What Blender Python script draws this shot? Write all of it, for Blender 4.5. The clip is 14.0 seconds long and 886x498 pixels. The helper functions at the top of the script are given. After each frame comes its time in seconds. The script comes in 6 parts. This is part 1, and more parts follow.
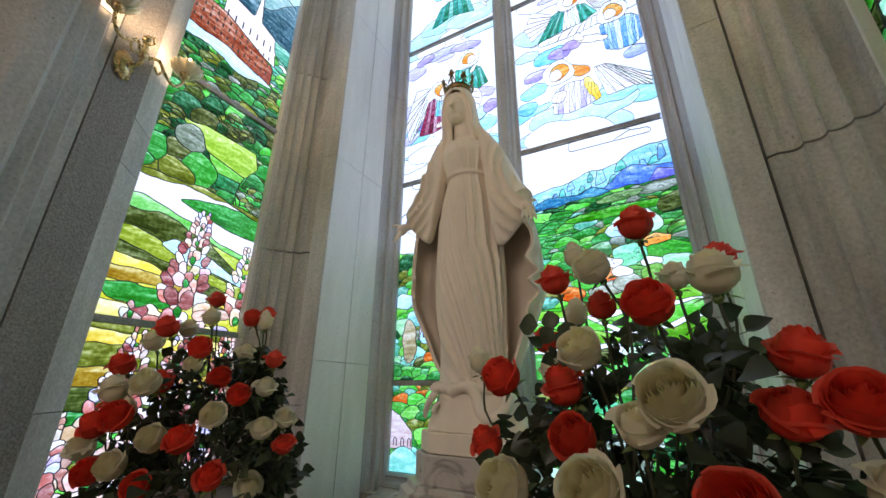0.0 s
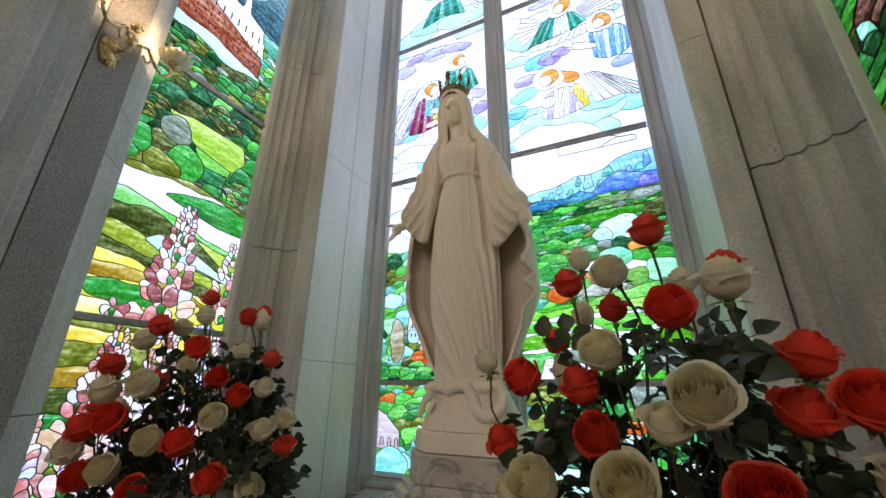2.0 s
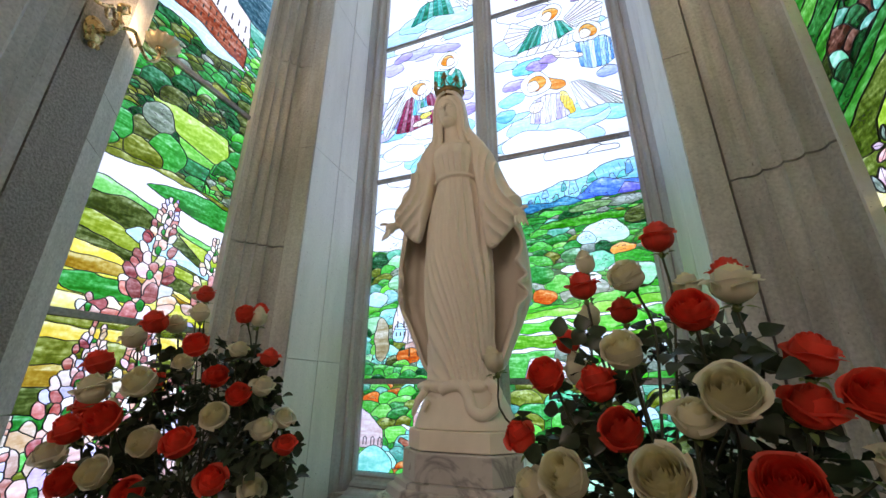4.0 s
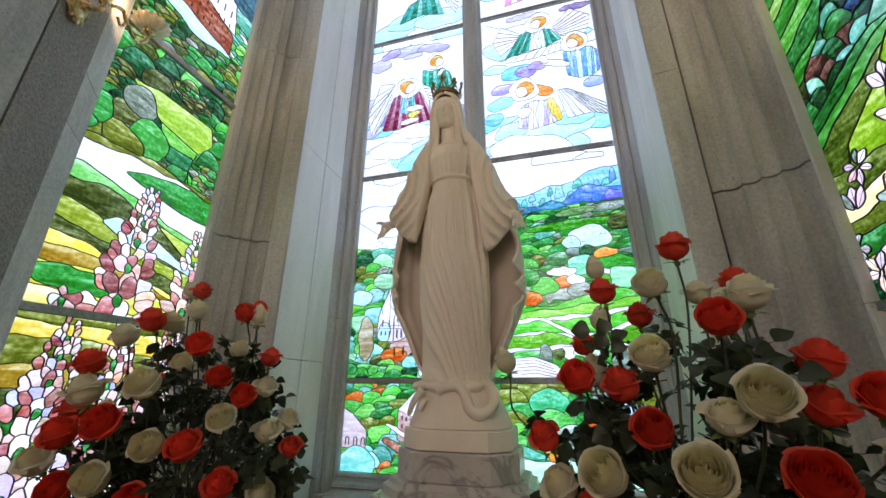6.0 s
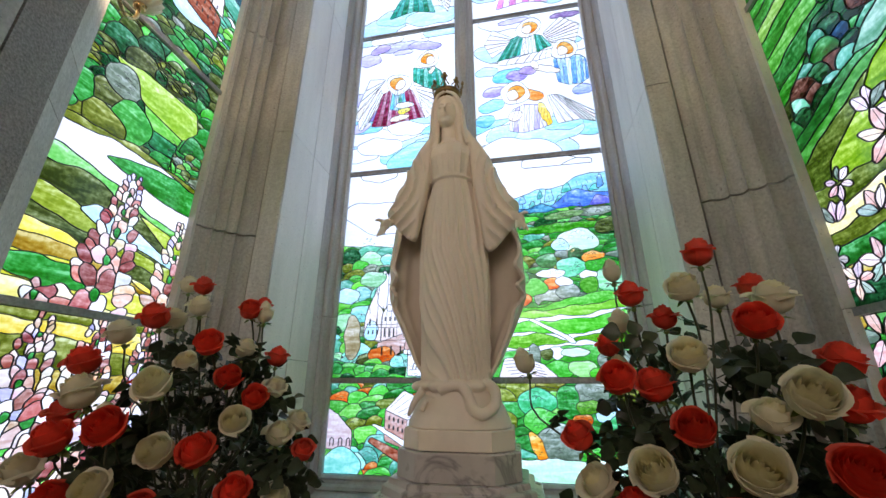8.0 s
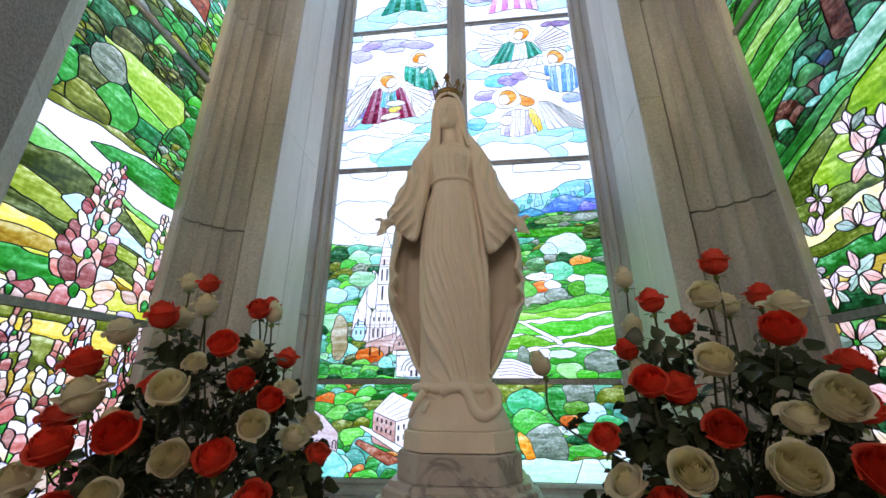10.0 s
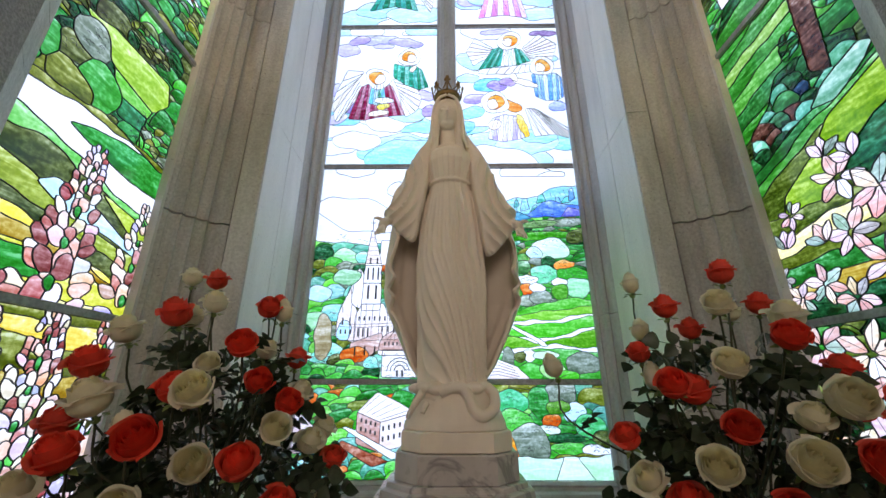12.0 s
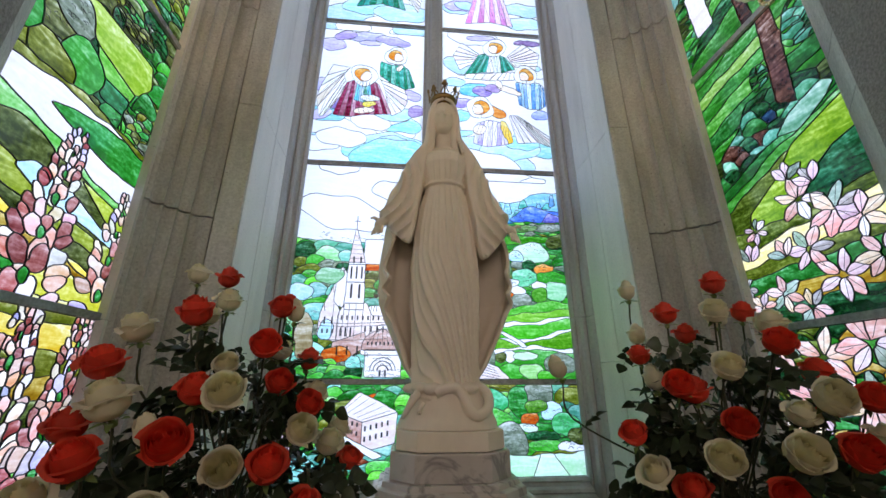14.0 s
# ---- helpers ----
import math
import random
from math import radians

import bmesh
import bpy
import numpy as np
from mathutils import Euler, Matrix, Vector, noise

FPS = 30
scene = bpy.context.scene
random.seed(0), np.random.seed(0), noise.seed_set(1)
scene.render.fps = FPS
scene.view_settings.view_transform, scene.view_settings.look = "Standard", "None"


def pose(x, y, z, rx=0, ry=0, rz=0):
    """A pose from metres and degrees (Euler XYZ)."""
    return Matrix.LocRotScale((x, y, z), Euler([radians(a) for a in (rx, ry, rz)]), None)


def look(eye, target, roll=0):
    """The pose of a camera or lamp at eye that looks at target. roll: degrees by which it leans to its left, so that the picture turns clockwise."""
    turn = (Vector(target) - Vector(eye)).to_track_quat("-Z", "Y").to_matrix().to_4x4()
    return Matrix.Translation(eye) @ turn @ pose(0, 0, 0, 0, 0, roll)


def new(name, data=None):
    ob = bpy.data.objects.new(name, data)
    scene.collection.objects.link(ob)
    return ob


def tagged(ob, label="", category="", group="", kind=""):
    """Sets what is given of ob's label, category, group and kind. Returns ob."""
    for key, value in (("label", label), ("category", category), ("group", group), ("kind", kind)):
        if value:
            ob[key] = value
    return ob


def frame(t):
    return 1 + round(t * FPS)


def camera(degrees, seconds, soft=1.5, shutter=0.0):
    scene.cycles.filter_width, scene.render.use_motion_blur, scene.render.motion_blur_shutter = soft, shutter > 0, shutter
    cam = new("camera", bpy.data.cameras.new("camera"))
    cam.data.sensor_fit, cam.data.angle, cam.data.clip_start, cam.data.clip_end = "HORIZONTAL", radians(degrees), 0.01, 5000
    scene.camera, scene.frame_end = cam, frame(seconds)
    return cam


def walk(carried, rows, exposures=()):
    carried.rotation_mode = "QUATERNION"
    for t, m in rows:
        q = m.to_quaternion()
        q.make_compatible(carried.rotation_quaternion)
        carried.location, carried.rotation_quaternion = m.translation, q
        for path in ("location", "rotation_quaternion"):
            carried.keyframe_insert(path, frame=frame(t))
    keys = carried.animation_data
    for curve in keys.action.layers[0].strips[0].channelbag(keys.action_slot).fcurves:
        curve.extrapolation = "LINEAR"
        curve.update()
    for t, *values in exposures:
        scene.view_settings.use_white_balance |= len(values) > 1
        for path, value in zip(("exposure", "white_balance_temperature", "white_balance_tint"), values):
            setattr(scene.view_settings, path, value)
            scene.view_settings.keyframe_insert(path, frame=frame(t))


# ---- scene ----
cam = camera(98.4, 14.0)
METRES, EYE, TILT, LEAN, TURN = 0.95, 1.4, 0.0, 0.0, 28.5
ROWS = [
    (0.0, 0.0, 0.0, 0.0, -0.2, 20.0, -0.56),
    (0.5, -0.0197, -0.0031, 0.0011, -1.08, 20.0, -0.51),
    (1.0, -0.0415, -0.0059, 0.0021, -1.95, 20.0, -0.48),
    (1.5, -0.0638, -0.0077, 0.0019, -2.8, 19.97, -0.44),
    (2.0, -0.0882, -0.0105, 0.0013, -3.63, 19.92, -0.38),
    (4.5, -0.232, -0.0162, -0.0015, -9.2, 19.78, -0.23),
    (5.0, -0.2645, -0.0141, -0.002, -10.41, 19.73, -0.19),
    (5.5, -0.2994, -0.0111, -0.001, -11.59, 19.69, -0.18),
    (6.0, -0.3407, -0.0053, 0.0036, -12.86, 19.65, -0.17),
    (6.5, -0.3766, 0.003, 0.0048, -14.05, 19.63, -0.14),
    (7.0, -0.4121, 0.0153, 0.0033, -15.29, 19.61, -0.1),
    (7.5, -0.45, 0.0296, 0.0032, -16.53, 19.59, -0.09),
    (8.0, -0.4948, 0.0451, 0.006, -17.77, 19.56, -0.08),
    (10.5, -0.6758, 0.1107, 0.0157, -23.71, 19.54, -0.05),
    (11.0, -0.7153, 0.128, 0.0179, -25.09, 19.53, -0.07),
    (11.5, -0.7542, 0.143, 0.0186, -26.46, 19.51, -0.07),
    (12.0, -0.7953, 0.1583, 0.0175, -27.89, 19.51, -0.06),
    (12.5, -0.8347, 0.1714, 0.0173, -29.35, 19.49, -0.07),
    (13.0, -0.879, 0.1866, 0.0186, -30.88, 19.46, -0.03),
    (13.5, -0.9178, 0.2003, 0.0202, -32.32, 19.44, -0.02),
    (14.0, -0.9579, 0.2179, 0.0216, -33.85, 19.41, -0.0),
]
walk(cam, [(t, pose(0, 0, EYE, TILT, LEAN, TURN) @ pose(METRES * x, METRES * y, METRES * z, 90 + pitch, roll, yaw)) for t, x, y, z, yaw, pitch, roll in ROWS],
     exposures=[(0.0, 2.60, 6780, 22), (9.0, 2.58, 6780, 22), (13.0, 2.55, 6780, 22), (14.0, 2.36, 6780, 22)])

# ---- light ----
world = bpy.data.worlds.new("sky")
scene.world = world
world.use_nodes = True
wn = world.node_tree.nodes
sky = wn.new("ShaderNodeTexSky")
sky.sky_type, sky.sun_disc = "NISHITA", False
sky.sun_elevation, sky.sun_rotation = radians(50), radians(180)
wn["Background"].inputs["Strength"].default_value = 0.15
world.node_tree.links.new(sky.outputs["Color"], wn["Background"].inputs["Color"])
sun = new("sun", bpy.data.lights.new("sun", "SUN"))
sun.data.energy, sun.data.angle, sun.data.color = 2.0, radians(10), (1.0, 0.95, 0.88)
sun.matrix_world = look((0, -18, 22), (0, 0, 0))

# warm fill lamp added out of view behind the camera; brightens the statue's front
fill = new("fill_light", bpy.data.lights.new("fill_light", "AREA"))
fill.data.shape, fill.data.size, fill.data.size_y = "RECTANGLE", 2.9, 1.5
fill.data.energy, fill.data.color = 10.5, (1.0, 0.89, 0.77)
fill.matrix_world = look((-0.72, -4.38, 3.4), (-0.72, 0, 2.4))

# ---- materials ----
def material(name, colour, rough=0.6, metal=0.0, grain=0.1, scale=40.0, stain=0.0, bump=0.0, spread=0.0):
    """A surface with fine grain, broad stains and relief."""
    m = bpy.data.materials.new(name)
    m.use_nodes = True
    n, l = m.node_tree.nodes, m.node_tree.links
    b = n["Principled BSDF"]
    b.inputs["Metallic"].default_value = metal
    tc = n.new("ShaderNodeTexCoord")
    fine, broad = n.new("ShaderNodeTexNoise"), n.new("ShaderNodeTexNoise")
    fine.inputs["Scale"].default_value, fine.inputs["Detail"].default_value = scale, 6
    broad.inputs["Scale"].default_value, broad.inputs["Detail"].default_value = 2.3, 5
    ramp1, ramp2 = n.new("ShaderNodeMapRange"), n.new("ShaderNodeMapRange")
    run = n.new("ShaderNodeMapping")
    run.inputs["Scale"].default_value = (3.0, 3.0, 0.55)
    l.new(tc.outputs["Object"], run.inputs["Vector"])
    l.new(tc.outputs["Object"], fine.inputs["Vector"]), l.new(run.outputs["Vector"], broad.inputs["Vector"])
    for r, t, a in ((ramp1, fine, grain), (ramp2, broad, stain)):
        r.inputs["From Min"].default_value, r.inputs["From Max"].default_value = 0.3, 0.7
        r.inputs["To Min"].default_value, r.inputs["To Max"].default_value = 1 - a, 1 + a * 0.5
        l.new(t.outputs["Fac"], r.inputs["Value"])
    mul = n.new("ShaderNodeMath")
    mul.operation = "MULTIPLY"
    l.new(ramp1.outputs["Result"], mul.inputs[0]), l.new(ramp2.outputs["Result"], mul.inputs[1])
    if spread:
        info, r3, m3 = n.new("ShaderNodeObjectInfo"), n.new("ShaderNodeMapRange"), n.new("ShaderNodeMath")
        r3.inputs["To Min"].default_value, r3.inputs["To Max"].default_value = 1 - spread, 1 + spread
        l.new(info.outputs["Random"], r3.inputs["Value"])
        m3.operation = "MULTIPLY"
        l.new(mul.outputs[0], m3.inputs[0]), l.new(r3.outputs["Result"], m3.inputs[1])
        mul = m3
    mix = n.new("ShaderNodeVectorMath")
    mix.operation = "SCALE"
    mix.inputs[0].default_value = colour
    l.new(mul.outputs[0], mix.inputs["Scale"])
    l.new(mix.outputs["Vector"], b.inputs["Base Color"])
    rr = n.new("ShaderNodeMapRange")
    rr.inputs["To Min"].default_value, rr.inputs["To Max"].default_value = max(0.02, rough - 0.12), min(1, rough + 0.12)
    l.new(fine.outputs["Fac"], rr.inputs["Value"]), l.new(rr.outputs["Result"], b.inputs["Roughness"])
    if bump:
        bp = n.new("ShaderNodeBump")
        bp.inputs["Strength"].default_value, bp.inputs["Distance"].default_value = 0.6, bump
        l.new(fine.outputs["Fac"], bp.inputs["Height"]), l.new(bp.outputs["Normal"], b.inputs["Normal"])
    return m


def glass_material(name):
    """Streaky coloured opalescent glass that passes daylight; each piece carries its own colour."""
    m = bpy.data.materials.new(name)
    m.use_nodes = True
    n, l = m.node_tree.nodes, m.node_tree.links
    n.remove(n["Principled BSDF"])
    info, tc = n.new("ShaderNodeObjectInfo"), n.new("ShaderNodeTexCoord")
    off, add = n.new("ShaderNodeVectorMath"), n.new("ShaderNodeVectorMath")
    off.operation, add.operation = "SCALE", "ADD"
    off.inputs[0].default_value = (7.0, 5.0, 9.0)
    l.new(info.outputs["Random"], off.inputs["Scale"])
    l.new(tc.outputs["Object"], add.inputs[0]), l.new(off.outputs["Vector"], add.inputs[1])
    sq = n.new("ShaderNodeMapping")
    sq.inputs["Scale"].default_value = (4, 4, 18)
    sq.inputs["Rotation"].default_value = (0.3, 0.5, 0)
    l.new(add.outputs["Vector"], sq.inputs["Vector"])
    streak, mottle = n.new("ShaderNodeTexNoise"), n.new("ShaderNodeTexNoise")
    streak.inputs["Scale"].default_value, streak.inputs["Detail"].default_value, streak.inputs["Distortion"].default_value = 1.6, 4, 1.2
    mottle.inputs["Scale"].default_value, mottle.inputs["Detail"].default_value = 55, 3
    l.new(sq.outputs["Vector"], streak.inputs["Vector"]), l.new(add.outputs["Vector"], mottle.inputs["Vector"])
    g = n.new("ShaderNodeMix")
    g.data_type = "FLOAT"
    g.inputs["Factor"].default_value = 0.35
    l.new(streak.outputs["Fac"], g.inputs["A"]), l.new(mottle.outputs["Fac"], g.inputs["B"])
    r = n.new("ShaderNodeMapRange")
    r.inputs["From Min"].default_value, r.inputs["From Max"].default_value = 0.37, 0.63
    r.inputs["To Min"].default_value, r.inputs["To Max"].default_value = 1.75, 0.55
    l.new(g.outputs["Result"], r.inputs["Value"])
    # each piece is fired paler towards its upper edge, a painted lit-top rounding
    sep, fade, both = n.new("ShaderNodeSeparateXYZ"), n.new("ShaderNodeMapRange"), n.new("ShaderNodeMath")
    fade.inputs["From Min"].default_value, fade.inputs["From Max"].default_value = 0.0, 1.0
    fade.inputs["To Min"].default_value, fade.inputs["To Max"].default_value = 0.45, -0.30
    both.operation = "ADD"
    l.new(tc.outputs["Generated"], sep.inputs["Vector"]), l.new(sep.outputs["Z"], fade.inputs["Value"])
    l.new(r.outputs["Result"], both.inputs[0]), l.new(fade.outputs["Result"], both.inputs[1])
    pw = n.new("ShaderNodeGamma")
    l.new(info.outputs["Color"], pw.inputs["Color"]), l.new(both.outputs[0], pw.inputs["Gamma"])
    tr, gl, mx, fr = n.new("ShaderNodeBsdfTranslucent"), n.new("ShaderNodeBsdfGlossy"), n.new("ShaderNodeMixShader"), n.new("ShaderNodeFresnel")
    gl.inputs["Roughness"].default_value = 0.06
    fr.inputs["IOR"].default_value = 1.45
    bp = n.new("ShaderNodeBump")
    bp.inputs["Strength"].default_value, bp.inputs["Distance"].default_value = 0.25, 0.002
    l.new(mottle.outputs["Fac"], bp.inputs["Height"]), l.new(bp.outputs["Normal"], gl.inputs["Normal"])
    l.new(pw.outputs["Color"], tr.inputs["Color"])
    l.new(fr.outputs["Fac"], mx.inputs["Fac"]), l.new(tr.outputs["BSDF"], mx.inputs[1]), l.new(gl.outputs["BSDF"], mx.inputs[2])
    l.new(mx.outputs["Shader"], n["Material Output"].inputs["Surface"])
    return m


def lamp_material(name, colour, strength):
    m = bpy.data.materials.new(name)
    m.use_nodes = True
    b = m.node_tree.nodes["Principled BSDF"]
    b.inputs["Base Color"].default_value = (1, 0.9, 0.75, 1)
    b.inputs["Emission Color"].default_value = (*colour, 1)
    b.inputs["Emission Strength"].default_value = strength
    return m


STONE = material("limestone", (0.58, 0.57, 0.535), 0.8, grain=0.2, scale=75, stain=0.32, bump=0.004, spread=0.04)
PALE = material("pale_limestone", (0.79, 0.77, 0.725), 0.7, grain=0.06, scale=70, stain=0.1, bump=0.002, spread=0.03)
TRACERY = material("grey_tracery_stone", (0.50, 0.505, 0.515), 0.55, grain=0.12, scale=50, stain=0.25, bump=0.002)
PLASTER = material("rough_plaster", (0.36, 0.34, 0.32), 0.9, grain=0.35, scale=110, stain=0.15, bump=0.012)
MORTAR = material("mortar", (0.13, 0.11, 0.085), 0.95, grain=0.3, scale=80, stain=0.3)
MARBLE = material("cream_marble", (0.83, 0.755, 0.64), 0.5, grain=0.03, scale=30, stain=0.06)
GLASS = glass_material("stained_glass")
LEAD = material("lead_came", (0.035, 0.034, 0.036), 0.5, metal=0.3, grain=0.2, scale=90)
IRON = material("saddle_bar_metal", (0.36, 0.36, 0.36), 0.45, metal=0.4, grain=0.3, scale=60, stain=0.3)
PAINT = material("glass_paint", (0.07, 0.035, 0.025), 0.8, grain=0.3)
RED = material("red_petal", (0.90, 0.10, 0.055), 0.5, grain=0.12, scale=60, stain=0.1, spread=0.16)
WHITE = material("ivory_petal", (0.88, 0.86, 0.68), 0.55, grain=0.05, scale=60, stain=0.06, spread=0.06)
HEART = material("ivory_petal_heart", (0.90, 0.87, 0.62), 0.55, grain=0.06, scale=60, stain=0.08, spread=0.06)
LEAF = material("rose_leaf", (0.045, 0.068, 0.035), 0.40, grain=0.3, scale=50, stain=0.3, spread=0.3)
SEPAL = material("sepal_green", (0.16, 0.24, 0.07), 0.5, grain=0.2, scale=70, spread=0.2)
STEM = material("stem_green", (0.05, 0.06, 0.03), 0.5, grain=0.3, scale=60)
GOLD = material("gilt_metal", (0.30, 0.20, 0.085), 0.42, metal=1.0, grain=0.2, scale=80)
BRASS = material("pale_brass", (0.62, 0.47, 0.24), 0.28, metal=1.0, grain=0.12, scale=70)
SHADE = material("ribbed_glass_shade", (0.85, 0.74, 0.52), 0.3, grain=0.05)
BULB = lamp_material("lit_bulb", (1.0, 0.74, 0.42), 17.0)
FLOOR = material("floor_stone", (0.33, 0.30, 0.27), 0.4, grain=0.15, scale=20, stain=0.2)
WALLP = material("cream_wall", (0.68, 0.58, 0.45), 0.85, grain=0.08, scale=50, stain=0.1)
GROUND = material("outdoor_ground", (0.22, 0.22, 0.17), 0.95, grain=0.3, scale=6, stain=0.3)


def marble_veined(name, base, vein):
    m = material(name, base, 0.3, grain=0.05, scale=25, stain=0.12)
    n, l = m.node_tree.nodes, m.node_tree.links
    b = n["Principled BSDF"]
    src = b.inputs["Base Color"].links[0].from_socket
    tc, w, r, mx = n.new("ShaderNodeTexCoord"), n.new("ShaderNodeTexNoise"), n.new("ShaderNodeMapRange"), n.new("ShaderNodeMix")
    w.inputs["Scale"].default_value, w.inputs["Detail"].default_value, w.inputs["Distortion"].default_value = 3.2, 6, 1.6
    l.new(tc.outputs["Object"], w.inputs["Vector"])
    ab, sb = n.new("ShaderNodeMath"), n.new("ShaderNodeMath")
    sb.operation, ab.operation = "SUBTRACT", "ABSOLUTE"
    sb.inputs[1].default_value = 0.5
    l.new(w.outputs["Fac"], sb.inputs[0]), l.new(sb.outputs[0], ab.inputs[0])
    r.inputs["From Max"].default_value, r.inputs["To Min"].default_value, r.inputs["To Max"].default_value = 0.035, 0.75, 0.0
    l.new(ab.outputs[0], r.inputs["Value"])
    mx.data_type = "RGBA"
    l.new(r.outputs["Result"], mx.inputs["Factor"]), l.new(src, mx.inputs["A"])
    mx.inputs["B"].default_value = (*vein, 1)
    l.new(mx.outputs["Result"], b.inputs["Base Color"])
    return m


def sheer(m, share):
    """Lets part of the light pass, as thin petals and leaves do."""
    n, l = m.node_tree.nodes, m.node_tree.links
    b = n["Principled BSDF"]
    t, mx = n.new("ShaderNodeBsdfTranslucent"), n.new("ShaderNodeMixShader")
    mx.inputs["Fac"].default_value = share
    l.new(b.inputs["Base Color"].links[0].from_socket, t.inputs["Color"])
    l.new(b.outputs["BSDF"], mx.inputs[1]), l.new(t.outputs["BSDF"], mx.inputs[2])
    l.new(mx.outputs["Shader"], n["Material Output"].inputs["Surface"])


for m, share in ((RED, 0.5), (WHITE, 0.5), (HEART, 0.55), (LEAF, 0.3)):
    sheer(m, share)


def weathered(m, pores, rust):
    """Dark pores and brown streaks that run down the stone."""
    n, l = m.node_tree.nodes, m.node_tree.links
    b = n["Principled BSDF"]
    src = b.inputs["Base Color"].links[0].from_socket
    tc = n.new("ShaderNodeTexCoord")
    for scale, stretch, lo, hi, amount, colour in ((95, 1.0, 0.66, 0.72, pores, (0.10, 0.085, 0.065)), (5.0, 0.16, 0.60, 0.78, rust, (0.26, 0.17, 0.085))):
        mp, t, r, mx = n.new("ShaderNodeMapping"), n.new("ShaderNodeTexNoise"), n.new("ShaderNodeMapRange"), n.new("ShaderNodeMix")
        mp.inputs["Scale"].default_value = (1, 1, stretch)
        t.inputs["Scale"].default_value, t.inputs["Detail"].default_value = scale, 4
        l.new(tc.outputs["Object"], mp.inputs["Vector"]), l.new(mp.outputs["Vector"], t.inputs["Vector"])
        r.inputs["From Min"].default_value, r.inputs["From Max"].default_value, r.inputs["To Max"].default_value = lo, hi, amount
        l.new(t.outputs["Fac"], r.inputs["Value"])
        mx.data_type = "RGBA"
        mx.inputs["B"].default_value = (*colour, 1)
        l.new(r.outputs["Result"], mx.inputs["Factor"]), l.new(src, mx.inputs["A"])
        src = mx.outputs["Result"]
    l.new(src, b.inputs["Base Color"])


weathered(STONE, 0.6, 0.36)
weathered(PALE, 0.45, 0.12)
weathered(TRACERY, 0.4, 0.35)
VEINED = marble_veined("grey_veined_marble", (0.52, 0.50, 0.48), (0.20, 0.19, 0.20))

# ---- mesh helpers ----
def mesh_of(name, bm, mat, smooth=False):
    me = bpy.data.meshes.new(name)
    bm.to_mesh(me)
    bm.free()
    me.materials.append(mat)
    if smooth:
        me.polygons.foreach_set("use_smooth", [True] * len(me.polygons))
    return me


def part(name, bm, mat, parent=None, label="", smooth=False):
    """Links a bmesh as one mesh object, under a thing or a part."""
    ob = new(name, mesh_of(name, bm, mat, smooth))
    ob.parent = parent
    return tagged(ob, label)


def empty(name, at=(0, 0, 0)):
    ob = new(name)
    ob.location = at
    ob.empty_display_size = 0.1
    return ob


def prism(bm, pts, z0, z1):
    """An upright prism over a closed outline."""
    lo, hi = [bm.verts.new((x, y, z0)) for x, y in pts], [bm.verts.new((x, y, z1)) for x, y in pts]
    k = len(pts)
    for i in range(k):
        bm.faces.new((lo[i], lo[(i + 1) % k], hi[(i + 1) % k], hi[i]))
    bm.faces.new(hi), bm.faces.new(lo[::-1])
    bmesh.ops.recalc_face_normals(bm, faces=bm.faces[:])
    return bm


def box(bm, x0, x1, y0, y1, z0, z1):
    return prism(bm, [(x0, y0), (x1, y0), (x1, y1), (x0, y1)], z0, z1)


def loft(bm, rings, caps=True):
    """Skins closed rings of the same count of points."""
    vs = [[bm.verts.new(p) for p in ring] for ring in rings]
    k = len(vs[0])
    for a, b in zip(vs, vs[1:]):
        for i in range(k):
            bm.faces.new((a[i], a[(i + 1) % k], b[(i + 1) % k], b[i]))
    if caps:
        bm.faces.new(vs[0][::-1]), bm.faces.new(vs[-1])
    return bm


def tube(bm, pts, radii, k=8):
    """A round tube along points, with a radius at each."""
    pts = [Vector(p) for p in pts]
    if isinstance(radii, (int, float)):
        radii = [radii] * len(pts)
    rings, side = [], None
    for i, p in enumerate(pts):
        d = (pts[min(i + 1, len(pts) - 1)] - pts[max(i - 1, 0)]).normalized()
        if side is None:
            side = d.orthogonal().normalized()
        side = (side - d * side.dot(d)).normalized()
        up = d.cross(side)
        rings.append([p + radii[i] * (math.cos(a) * side + math.sin(a) * up) for a in (2 * math.pi * j / k for j in range(k))])
    return loft(bm, rings)


def ball(bm, at, r, squash=(1, 1, 1), turn=None, seg=16):
    m = Matrix.Translation(at) @ (turn or Matrix.Identity(4)) @ Matrix.Diagonal((r * squash[0], r * squash[1], r * squash[2], 1))
    bmesh.ops.create_uvsphere(bm, u_segments=seg, v_segments=seg * 3 // 4, radius=1, matrix=m)
    return bm


def spin(bm, profile, k=32, at=(0, 0, 0)):
    """A turned form from (radius, height) pairs."""
    return loft(bm, [[(at[0] + r * math.cos(a), at[1] + r * math.sin(a), at[2] + z) for a in (2 * math.pi * j / k for j in range(k))] for r, z in profile])


def bow(pts, steps=8):
    """A smooth line through points (Catmull-Rom)."""
    p = [Vector(q) for q in pts]
    p = [2 * p[0] - p[1]] + p + [2 * p[-1] - p[-2]]
    out = []
    for a, b, c, d in zip(p, p[1:], p[2:], p[3:]):
        for i in range(steps):
            t = i / steps
            out.append(0.5 * ((2 * b) + (c - a) * t + (2 * a - 5 * b + 4 * c - d) * t * t + (3 * b - a - 3 * c + d) * t ** 3))
    return out + [p[-2]]


# ---- the setting ----
XC = -0.72                    # middle of the bay
GLASS_Y = 2.41                # the end window's glass
TOP = 5.7
SIDES = ((-1, 1.45), (1, 1.505))   # side, offset of its window's glass


def structure(name, bm, mat, label=""):
    return tagged(part(name, bm, mat), label, "", "", "structure")


